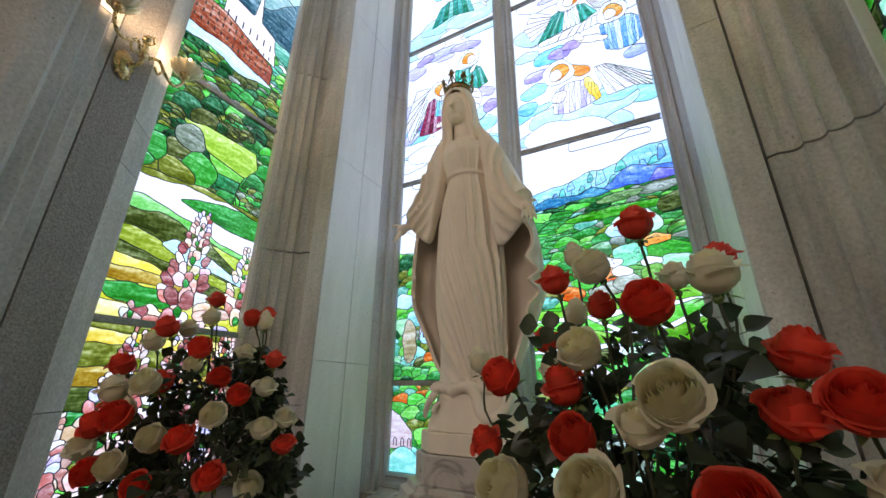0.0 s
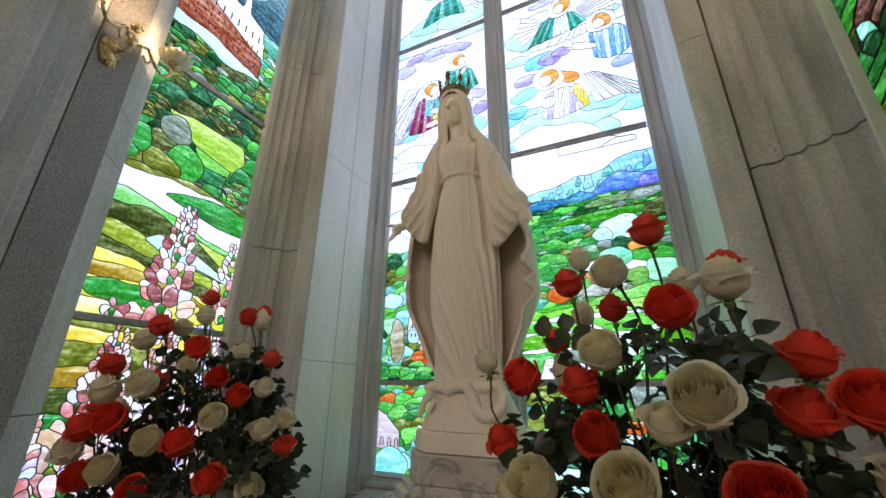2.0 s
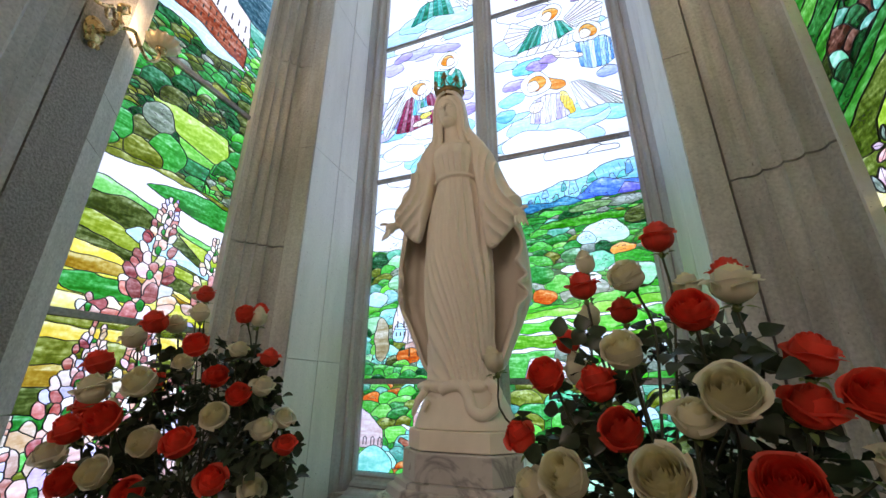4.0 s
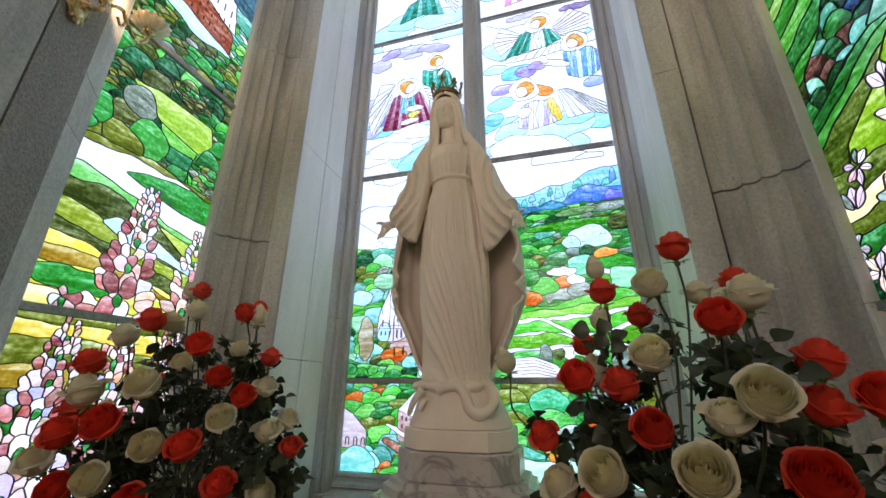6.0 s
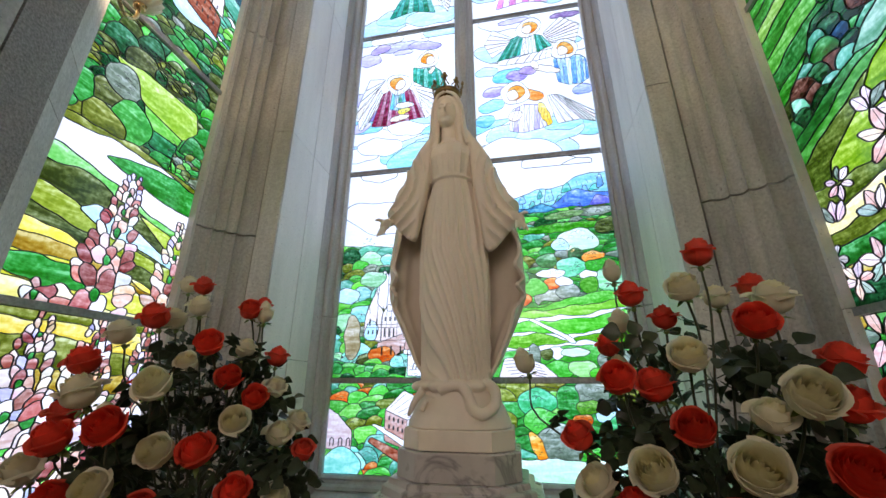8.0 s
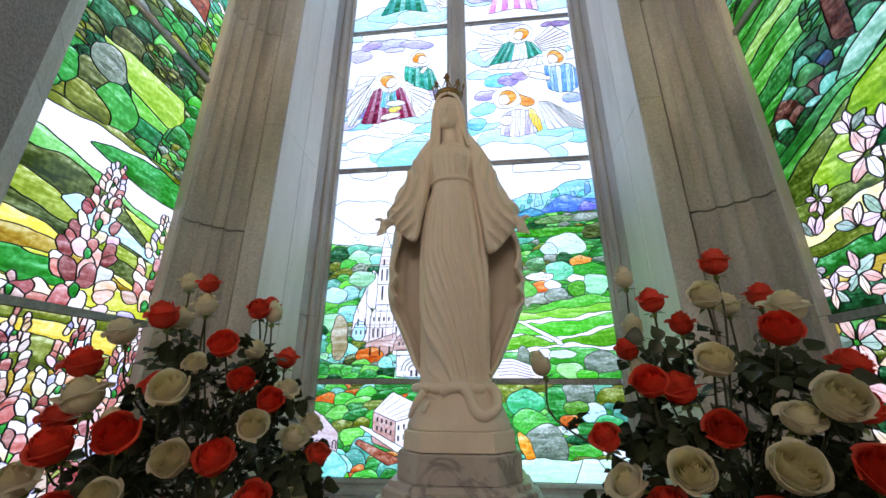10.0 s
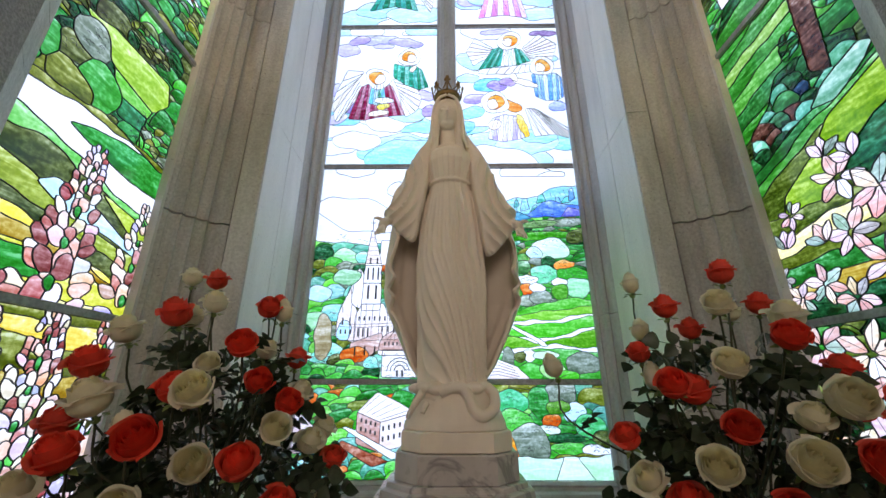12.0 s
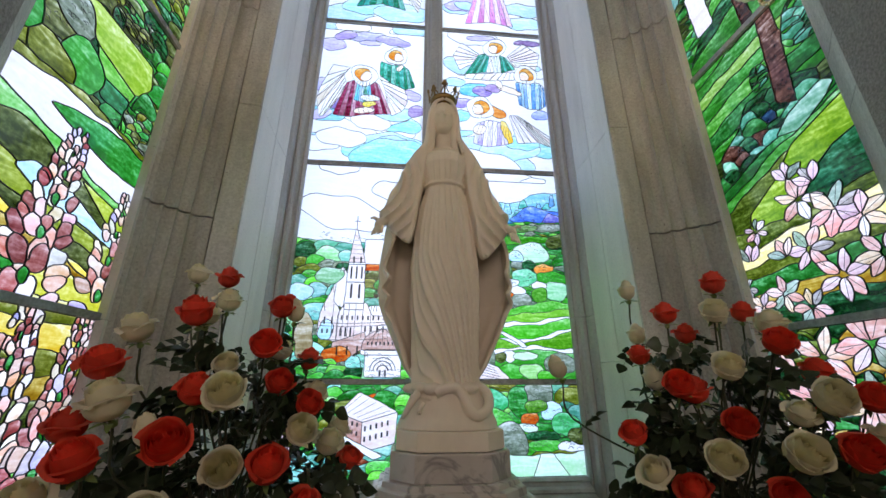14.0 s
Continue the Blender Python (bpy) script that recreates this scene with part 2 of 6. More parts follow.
structure("ground", box(bmesh.new(), -900, 900, -900, 900, -0.6, -0.3), GROUND)
structure("floor", box(bmesh.new(), XC - 2.6, XC + 2.6, -4.8, 2.75, -0.2, 0.0), FLOOR)
structure("ceiling", box(bmesh.new(), XC - 2.6, XC + 2.6, -4.8, 2.75, TOP, TOP + 0.2), WALLP)
for s, g in SIDES:
    w = "west" if s < 0 else "east"
    a, b = sorted((XC + s * 1.9, XC + s * 2.1))
    structure("wall_" + w, box(bmesh.new(), a, b, -4.3, 0.38, 0, TOP), WALLP)
    a, b = sorted((XC + s * (g + 0.03), XC + s * (g + 0.4)))
    structure("wall_under_window_" + w, box(bmesh.new(), a, b, 0.38, 1.75, 0, 0.6), STONE)
structure("wall_north", box(bmesh.new(), XC - 1.12, XC + 1.12, 2.27, 2.7, 0, 0.765), STONE)
# the unseen recess behind the camera that holds the added fill lamp
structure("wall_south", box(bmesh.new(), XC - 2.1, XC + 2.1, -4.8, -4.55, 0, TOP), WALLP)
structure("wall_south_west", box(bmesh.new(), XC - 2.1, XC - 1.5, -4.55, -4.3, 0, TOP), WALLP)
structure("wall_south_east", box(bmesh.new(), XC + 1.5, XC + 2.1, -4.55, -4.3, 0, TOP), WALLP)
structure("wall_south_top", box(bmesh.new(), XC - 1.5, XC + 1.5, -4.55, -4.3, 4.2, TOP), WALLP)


def flutes(a, b, n, depth, steps=6):
    """A run of rounded rolls with narrow hollows between a and b."""
    a, b = Vector(a), Vector(b)
    d = (b - a)
    nrm = Vector((-d.y, d.x)).normalized()
    out = []
    for i in range(n):
        for j in range(steps):
            t = (i + j / steps) / n
            out.append(tuple(a + d * t + nrm * depth * math.sin(math.pi * j / steps) ** 0.7))
    return out + [tuple(b)]


def column(pier, s, outline, breaks, mat, label, gap=0.004, name="stone_block"):
    """Blocks of one moulding stacked with narrow joints."""
    for z0, z1 in zip(breaks, breaks[1:]):
        bm = prism(bmesh.new(), [(XC + s * o, y) for o, y in outline], z0 + gap / 2, z1 - gap / 2)
        part(name, bm, mat, pier, label)


for s, g in SIDES:
    w = "west" if s < 0 else "east"
    far = tagged(empty("pier_far_" + w), "tall pale limestone pier with fluted mouldings beside the windows", "pier", "", "structure")
    frame_line = [(0.985, 2.43), (0.985, 2.385), (1.0, 2.365), (1.012, 2.372), (1.028, 2.352), (1.036, 2.32), (1.052, 2.31), (1.06, 2.318),
                  (1.075, 2.275), (1.09, 2.25), (1.15, 2.25), (1.15, 2.43)]
    column(far, s, frame_line, [0.76, 1.86, 3.95, TOP], TRACERY, "grey moulded stone window frame")
    column(far, s, [(1.09, 2.246), (1.087, 2.004), (1.15, 2.004), (1.15, 2.246)], [0, 1.55, 2.97, 4.4, TOP], PALE, "smooth pale stone slab")
    column(far, s, [(1.087, 1.998), (1.073, 1.704), (1.15, 1.72), (1.15, 1.998)], [0, 1.55, 2.97, 4.4, TOP], PALE, "smooth pale stone slab")
    column(far, s, [(1.0735, 1.7025), (1.078, 1.692), (1.197, 1.679), (1.197, 1.75), (1.152, 1.719)], [0, 1.3, 2.97, 4.4, TOP], STONE, "plain limestone fillet")
    line = [(1.210, 1.76), (1.210, 1.69), (1.235, 1.672)] + flutes((1.25, 1.672), (g - 0.045, 1.49), 4, 0.028) + [(g - 0.03, 1.475), (g - 0.012, 1.464), (g + 0.03, 1.458), (g + 0.03, 1.73)]
    column(far, s, line, [0, 0.85, 2.24, 3.72, 5.1, TOP], STONE, "fluted limestone moulding", 0.010)
    column(far, s, [(g - 0.032, 1.472), (g - 0.036, 1.450), (g - 0.006, 1.440), (g - 0.006, 1.455)], [0.6, 1.67, 3.12, TOP], PALE, "pale edging strip beside the glass", name="edging")
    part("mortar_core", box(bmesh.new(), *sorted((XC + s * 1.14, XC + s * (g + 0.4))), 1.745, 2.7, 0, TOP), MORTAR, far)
    near = tagged(empty("pier_near_" + w), "plastered pier with dressed stone edge and mouldings", "pier", "", "structure")
    column(near, s, [(g + 0.03, 0.71), (1.40, 0.735), (1.352, 0.722), (1.344, 0.71), (1.236, 0.602), (1.236, 0.55), (g + 0.03, 0.55)], [0, 1.3, 2.33, 2.56, 4.0, TOP], STONE, "dressed stone edge", 0.004)
    prism_line = [(1.234, 0.60), (1.17, 0.43), (1.30, 0.38), (g + 0.03, 0.38), (g + 0.03, 0.548), (1.234, 0.548)]
    column(near, s, prism_line, [0, TOP], PLASTER, "rough grey plaster", name="plaster")
    column(near, s, [(1.172, 0.424), (1.165, 0.39), (1.12, 0.375), (1.11, 0.33), (1.06, 0.315), (1.05, 0.27), (0.99, 0.25), (0.97, 0.18), (0.99, -0.6),
                     (1.9, -0.6), (1.9, 0.36), (1.3, 0.36)], [0, 2.9, TOP], STONE, "stepped stone moulding")

mullion = tagged(empty("mullion"), "grey moulded stone mullion of the end window", "mullion", "", "structure")
MX = -0.738
for z0, z1 in ((0.86, 2.4), (2.4, 4.05), (4.05, TOP)):
    part("stone_block", prism(bmesh.new(), [(MX + x, y) for x, y in ((-0.082, 2.44), (-0.082, 2.395), (-0.06, 2.385), (-0.048, 2.36), (-0.03, 2.355), (-0.022, 2.325), (0.022, 2.325),
                              (0.03, 2.355), (0.048, 2.36), (0.06, 2.385), (0.082, 2.395), (0.082, 2.44))], z0 + 0.002, z1 - 0.002), TRACERY, mullion)
sill = bmesh.new()
prof = [(2.43, 0.872), (2.385, 0.872), (2.365, 0.857), (2.372, 0.845), (2.352, 0.829), (2.32, 0.821), (2.31, 0.805), (2.318, 0.797), (2.275, 0.782), (2.25, 0.767), (2.0, 0.755), (2.0, 0.70), (2.43, 0.70)]
loft(sill, [[(XC + dx, y, z) for y, z in prof] for dx in (-0.984, 0.984)])
bmesh.ops.recalc_face_normals(sill, faces=sill.faces[:])
structure("window_sill", sill, TRACERY, "grey moulded stone sill below the end window")

# ---- stained glass: a pattern is laid out on a fine grid, cut into pieces, leaded and glazed ----
class Panel:
    STEP = 0.005

    def __init__(self, u0, u1, z0, z1, colour):
        self.u0, self.z0 = u0, z0
        self.nu, self.nz = round((u1 - u0) / self.STEP), round((z1 - z0) / self.STEP)
        self.U, self.Z = np.meshgrid(u0 + (np.arange(self.nu) + 0.5) * self.STEP, z0 + (np.arange(self.nz) + 0.5) * self.STEP)
        self.lab, self.colours = np.zeros((self.nz, self.nu), int), [colour]
        self.lines, self.marks = [], []

    def paint(self, mask, colour):
        if mask.any():
            self.colours.append(colour)
            self.lab[mask] = len(self.colours) - 1

    def ellipse(self, u, z, ru, rz, turn=0, within=None):
        c, s = math.cos(radians(turn)), math.sin(radians(turn))
        du, dz = self.U - u, self.Z - z
        w, f = 0.10 * min(ru, rz), 2.6 / max(0.03, min(ru, rz))
        p, q = random.uniform(0, 6), random.uniform(0, 6)
        du, dz = du + w * np.sin(self.Z * f + p), dz + w * np.sin(self.U * f + q)
        m = ((du * c + dz * s) / ru) ** 2 + ((dz * c - du * s) / rz) ** 2 < 1
        return m if within is None else m & within

    def poly(self, pts):
        inside = np.zeros(self.lab.shape, bool)
        for (ua, za), (ub, zb) in zip(pts, pts[1:] + pts[:1]):
            if za != zb:
                hit = ((za > self.Z) != (zb > self.Z)) & (self.U < (ub - ua) * (self.Z - za) / (zb - za) + ua)
                inside ^= hit
        return inside

    def under(self, pts):
        """What lies below a line through (u, z) points."""
        us, zs = zip(*sorted(pts))
        t = np.interp(self.U, us, zs)
        for _ in range(1):
            t = (np.interp(self.U - 0.03, us, zs) + t + np.interp(self.U + 0.03, us, zs)) / 3
        return self.Z < t + 0.006 * np.sin(self.U * 23 + zs[0] * 90) + 0.003 * np.sin(self.U * 51 + zs[0] * 40)

    def scallops(self, u, z, ru, rz, rng=random):
        """Small painted arcs, as of leaves, over a clump."""
        for _ in range(9):
            a, k, w = rng.uniform(0, 6.28), 0.72 * math.sqrt(rng.random()), rng.uniform(0.10, 0.17) * ru
            x, y = u + ru * k * math.cos(a), z + rz * k * math.sin(a)
            if self.u0 + w < x < self.u0 + self.nu * self.STEP - w and self.z0 < y < self.z0 + self.nz * self.STEP - w:
                at = (int((y - self.z0) / self.STEP), int((x - self.u0) / self.STEP))
                self.marks.append(([(x - w, y), (x - 0.5 * w, y + 0.7 * w), (x + 0.5 * w, y + 0.7 * w), (x + w, y)], 0.0013, at, self.lab[at]))

    def foliage(self, mask, size, palette, flat=0.75, rng=random, marks=0.0):
        """Rounded clumps, each row in front of the row above it."""
        rows = self.Z[mask]
        if not rows.size:
            return
        z = rows.max() + size * 0.2
        while z > rows.min() - size:
            at = (np.abs(self.Z - z) < size) & mask
            if at.any():
                u = self.U[at].min() - size * rng.uniform(0.2, 1.0)
                while u < self.U[at].max() + size:
                    r = size * rng.uniform(0.7, 1.25)
                    self.paint(self.ellipse(u, z + rng.uniform(-0.3, 0.3) * size, r, r * flat * rng.uniform(0.8, 1.2), rng.uniform(-15, 15), mask), tint(rng.choice(palette), 0.18))
                    if marks and rng.random() < marks:
                        self.scallops(u, z, r, r * flat, rng)
                    u += r * rng.uniform(1.2, 1.7)
            z -= size * flat * rng.uniform(0.65, 0.95)

    def stripes(self, mask, lines, palette):
        for i, pts in enumerate(lines):
            self.paint(self.under(pts) & mask, tint(palette[i % len(palette)], 0.1))


def tint(c, amount):
    f = 1 + random.uniform(-amount, amount)
    return tuple(min(1.0, max(0.0, v * f * (1 + random.uniform(-amount, amount) * 0.4))) for v in c)


def cut(panel):
    """Connected pieces of the pattern, none with a hole and none too small."""
    lab, (nz, nu) = panel.lab, panel.lab.shape
    comp, colour, cells = np.full(lab.shape, -1), [], []

    def flood(i, j, test, mark):
        stack, got = [(i, j)], []
        comp[i, j] = mark
        while stack:
            a, b = stack.pop()
            got.append((a, b))
            for c, d in ((a + 1, b), (a - 1, b), (a, b + 1), (a, b - 1)):
                if 0 <= c < nz and 0 <= d < nu and test(c, d):
                    comp[c, d] = mark
                    stack.append((c, d))
        return got

    for i in range(nz):
        for j in range(nu):
            if comp[i, j] < 0:
                k = lab[i, j]
                cells.append(flood(i, j, lambda c, d: comp[c, d] < 0 and lab[c, d] == k, len(cells)))
                colour.append(panel.colours[k])
    for k, got in enumerate(cells):
        if len(got) < 14:
            near = [comp[c, d] for a, b in got for c, d in ((a + 1, b), (a - 1, b), (a, b + 1), (a, b - 1)) if 0 <= c < nz and 0 <= d < nu and comp[c, d] != k]
            if near:
                to = max(set(near), key=near.count)
                for a, b in got:
                    comp[a, b] = to
    return comp, colour


def boundary(comp):
    """Directed outline edges of every piece, the piece on the left."""
    nz, nu = comp.shape
    pad = np.full((nz + 2, nu + 2), -1)
    pad[1:-1, 1:-1] = comp
    core = pad[1:-1, 1:-1]
    out = {}
    for other, (a, b) in ((pad[:-2, 1:-1], ((0, 0), (1, 0))), (pad[1:-1, 2:], ((1, 0), (1, 1))), (pad[2:, 1:-1], ((1, 1), (0, 1))), (pad[1:-1, :-2], ((0, 1), (0, 0)))):
        for i, j in zip(*np.nonzero(core != other)):
            out.setdefault(int(core[i, j]), {}).setdefault((int(j) + a[0], int(i) + a[1]), []).append((int(j) + b[0], int(i) + b[1]))
    return out


def loops_of(edges):
    edges = {k: list(v) for k, v in edges.items()}
    loops = []
    while edges:
        start = next(iter(edges))
        loop, at, way = [], start, None
        while at in edges:
            ends = edges[at]
            pick = 0
            if len(ends) > 1 and way:
                pick = max(range(len(ends)), key=lambda q: way[0] * (ends[q][1] - at[1]) - way[1] * (ends[q][0] - at[0]))
            to = ends.pop(pick)
            if not ends:
                del edges[at]
            loop.append(at)
            way, at = (to[0] - at[0], to[1] - at[1]), to
        loops.append(loop)
    return loops


def glaze(panel, place, parent, label, flip=False, came=0.0028):
    """Builds the panel's lead net and its pieces of glass. place(u, z, d) is the world's point, d metres before the glass."""
    panel.lines += [(line, width) for line, width, at, label_there in panel.marks if panel.lab[at] == label_there]
    comp, colour = cut(panel)
    for _ in range(12):
        net = boundary(comp)
        holed = 0
        for k, e in net.items():
            loops = loops_of(e)
            if len(loops) > 1:
                area = lambda lp: abs(sum(p[0] * q[1] - q[0] * p[1] for p, q in zip(lp, lp[1:] + lp[:1])))
                for inner in sorted(loops, key=area)[:-1][:1]:
                    col = round(sum(p[0] for p in inner) / len(inner))
                    side = (comp == k) & (np.arange(comp.shape[1])[None, :] < col)
                    if side.any():
                        comp[side] = len(colour)
                        colour.append(colour[k])
                        holed += 1
        # parts that came apart by the cut
        seen = np.full(comp.shape, -1)
        done = set()
        nz, nu = comp.shape
        for i in range(nz):
            for j in range(nu):
                if seen[i, j] < 0:
                    k = comp[i, j]
                    mark = k if k not in done else len(colour)
                    if k in done:
                        colour.append(colour[k])
                    done.add(mark)
                    stack = [(i, j)]
                    seen[i, j] = mark
                    while stack:
                        a, b = stack.pop()
                        for c, d in ((a + 1, b), (a - 1, b), (a, b + 1), (a, b - 1)):
                            if 0 <= c < nz and 0 <= d < nu and seen[c, d] < 0 and comp[c, d] == k:
                                seen[c, d] = mark
                                stack.append((c, d))
        comp = seen
        if not holed:
            break
    net = boundary(comp)
    links = {}
    for e in net.values():
        for a, ends in e.items():
            for b in ends:
                links.setdefault(a, set()).add(b)
                links.setdefault(b, set()).add(a)
    nz, nu = comp.shape
    corners = {(0, 0), (nu, 0), (0, nz), (nu, nz)}
    knots = {v for v, n in links.items() if len(n) != 2} | corners
    world = lambda p, d: place(panel.u0 + p[0] * panel.STEP, panel.z0 + p[1] * panel.STEP, d)
    runs, ribbons = {}, []
    for v in knots:
        for n in links.get(v, ()):
            if (v, n) in runs:
                continue
            raw, a, b = [v, n], v, n
            while b not in knots:
                nxt = next(q for q in links[b] if q != a)
                a, b = b, nxt
                raw.append(b)
            p = np.array(raw, float)
            for _ in range(10):
                p[1:-1] = 0.25 * p[:-2] + 0.5 * p[1:-1] + 0.25 * p[2:]
            keep = [0] + list(range(2, len(p) - 2, 3)) + [len(p) - 1]
            q = [tuple(p[i]) for i in keep]
            runs[(raw[0], raw[1])] = (q, len(raw) - 1)
            runs[(raw[-1], raw[-2])] = (q[::-1], len(raw) - 1)
            ribbons.append((q, came, 0.005))
    for line, width in panel.lines:
        ribbons.append(([((u - panel.u0) / panel.STEP, (z - panel.z0) / panel.STEP) for u, z in line], width, 0.0012))
    verts, faces = [], []
    for q, w, h in ribbons:
        a = np.array(q, float)
        if len(a) < 2:
            continue
        d = np.gradient(a, axis=0)
        d /= np.maximum(np.linalg.norm(d, axis=1, keepdims=True), 1e-6)
        nrm = np.stack([-d[:, 1], d[:, 0]], 1) * (w / panel.STEP)
        base = len(verts)
        for p, o in zip(a, nrm):
            verts += [world(p + o, 0.0005), world(p + o * 0.55, h), world(p - o * 0.55, h), world(p - o, 0.0005)]
        for i in range(len(a) - 1):
            b = base + 4 * i
            faces += [(b + j, b + j + 1, b + j + 5, b + j + 4) for j in range(3)]
    me = bpy.data.meshes.new("leaded_panel")
    me.from_pydata(verts, [], faces)
    me.materials.append(LEAD)
    lead = new("leaded_panel", me)
    lead.parent = parent
    tagged(lead, label)
    for k, e in net.items():
        lp = max(loops_of(e), key=len)
        first = next((i for i, v in enumerate(lp) if v in knots), None)
        if first is None:
            outline = lp
        else:
            lp = lp[first:] + lp[:first]
            outline, i, n = [], 0, len(lp)
            while i < n:
                q, length = runs[(lp[i], lp[(i + 1) % n])]
                outline += q[:-1]
                i += length
        if len(outline) < 3:
            continue
        if flip:
            outline = outline[::-1]
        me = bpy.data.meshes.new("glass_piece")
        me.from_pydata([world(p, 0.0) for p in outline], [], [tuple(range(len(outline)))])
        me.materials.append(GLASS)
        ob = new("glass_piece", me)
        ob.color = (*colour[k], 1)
        ob.parent = lead
    return lead

# colours of the glass
G1, G2, G3, G4 = (0.10, 0.55, 0.10), (0.035, 0.32, 0.07), (0.015, 0.13, 0.045), (0.22, 0.70, 0.14)
OLIVE, MOSS, LIME, YELLOW, AMBER = (0.24, 0.28, 0.05), (0.13, 0.17, 0.05), (0.50, 0.72, 0.10), (0.90, 0.78, 0.18), (0.50, 0.34, 0.06)
TEAL, AQUA, WHITEG, CREAM, ICE = (0.16, 0.52, 0.38), (0.36, 0.78, 0.66), (0.93, 0.94, 0.94), (0.92, 0.85, 0.42), (0.62, 0.86, 0.95)
ORANGE, BRICK, BROWN, PINK, ROSE = (0.70, 0.20, 0.04), (0.42, 0.14, 0.08), (0.12, 0.045, 0.03), (0.85, 0.56, 0.52), (0.42, 0.13, 0.14)
LILAC, MAUVE, VIOLET, BLUE, NAVY = (0.66, 0.60, 0.90), (0.32, 0.22, 0.42), (0.30, 0.22, 0.55), (0.14, 0.36, 0.80), (0.04, 0.12, 0.28)
GREYG, SKYB, WINE, JADE, TAN, HAIR = (0.30, 0.36, 0.28), (0.26, 0.68, 0.82), (0.30, 0.05, 0.09), (0.015, 0.28, 0.20), (0.88, 0.72, 0.55), (0.55, 0.18, 0.03)
LEAFY = [G1, G2, G2, G3, G4, OLIVE, MOSS, GREYG, AQUA, TEAL, G1, G2]
WOODS = [G2, G3, MOSS, OLIVE, MOSS, G2, G3, GREYG, G1]
BELLS = [(0.88, 0.66, 0.54), (0.46, 0.16, 0.15), (0.90, 0.72, 0.60), (0.92, 0.84, 0.70), (0.84, 0.64, 0.60), (0.60, 0.28, 0.24), (0.90, 0.82, 0.78), (0.52, 0.22, 0.20), (0.78, 0.54, 0.40), (0.66, 0.62, 0.84), (0.86, 0.58, 0.50)]


def clouds(p, mask, n, palette, size):
    for _ in range(n):
        u, z = random.choice(list(zip(p.U[mask][::37], p.Z[mask][::37])))
        r = size * random.uniform(0.6, 1.5)
        p.paint(p.ellipse(u, z, r * 1.7, r * 0.7, random.uniform(-12, 12), mask), tint(random.choice(palette), 0.06))


def foxglove(p, u, top, bottom, half, lean=0.0):
    """A spike of bell flowers, small at the tip."""
    z = bottom
    rows = []
    while z < top:
        f = (z - bottom) / (top - bottom)
        h = half * (1 - f) ** 0.75 + 0.012
        r = 0.015 + 0.032 * (1 - f)
        rows.append((z, h, r))
        z += r * 1.25
    for row, (z, h, r) in enumerate(rows[::-1]):
        n = max(1, round(h / r * 1.35)) + row % 2 * (h > 0.03)
        for i in range(n):
            du = 0 if n == 1 else -h + 2 * h * i / (n - 1)
            du += random.uniform(-0.45, 0.45) * r
            p.paint(p.ellipse(u + lean * (z - bottom) + du, z + random.uniform(-0.6, 0.6) * r, r * random.uniform(0.62, 0.85), r * random.uniform(1.0, 1.4), -du / half * 48 + random.uniform(-20, 20)), tint(random.choice(BELLS), 0.2))
    for z, h, r in rows[1::3]:
        p.paint(p.ellipse(u + lean * (z - bottom), z, r * 0.45, r * 0.7), G2)


def lily(p, u, z, r, turn=0, side=False):
    """A flower of six pointed petals, or one seen from the side."""
    for i in range(6) if not side else (1, 2, 0):
        a = turn + i * 60 + random.uniform(-9, 9) if not side else turn + (i - 1) * 38
        c, s = math.cos(radians(a)), math.sin(radians(a))
        w, q = r * random.uniform(0.22, 0.30), random.uniform(-0.10, 0.10)
        blade = [(0.06, 0.0), (0.35, -0.75 * w / r), (0.62, -w / r), (0.88, -0.62 * w / r + q), (1.12, q * 1.6), (0.90, 0.62 * w / r + q), (0.62, w / r), (0.35, 0.75 * w / r)]
        p.paint(p.poly([(u + r * (c * x - s * y), z + r * (s * x + c * y)) for x, y in blade]), tint(random.choice([PINK, (0.84, 0.66, 0.72), WHITEG, PINK, TAN, (0.55, 0.55, 0.52), (0.90, 0.74, 0.74)]), 0.12))
        p.lines.append(([(u + c * r * 0.15, z + s * r * 0.15), (u + c * r * 0.6, z + s * r * 0.62), (u + c * r * 1.0, z + s * r * 1.0)], 0.0012))


def window_light(name, label, panels, place, flip=False):
    w = tagged(empty(name), label, "window", "", "structure")
    for p, text in panels:
        glaze(p, place, w, text, flip, 0.0014 if 'cloud' in text else 0.0023)
    return w


def bar(parent, bm):
    return part("saddle_bar", bm, IRON, parent, "grey metal saddle bar")


# -- end window, west light: woods, a town with a spired church, cloud and figures --
L0, L1, R0, R1 = -1.71, -0.815, -0.660, 0.268


STONEG, PALEST, SHADY = (0.90, 0.80, 0.76), (0.95, 0.90, 0.88), (0.70, 0.50, 0.44)


def openings(p, u0, u1, z, n, h, w=0.005, rise=0.0):
    """A row of dark round-headed openings."""
    for i in range(n):
        x = u0 + (u1 - u0) * (i + 0.5) / n
        y = z + rise * (i + 0.5) / n
        p.lines.append(([(x, y), (x, y + h * 0.75), (x, y + h)], w))


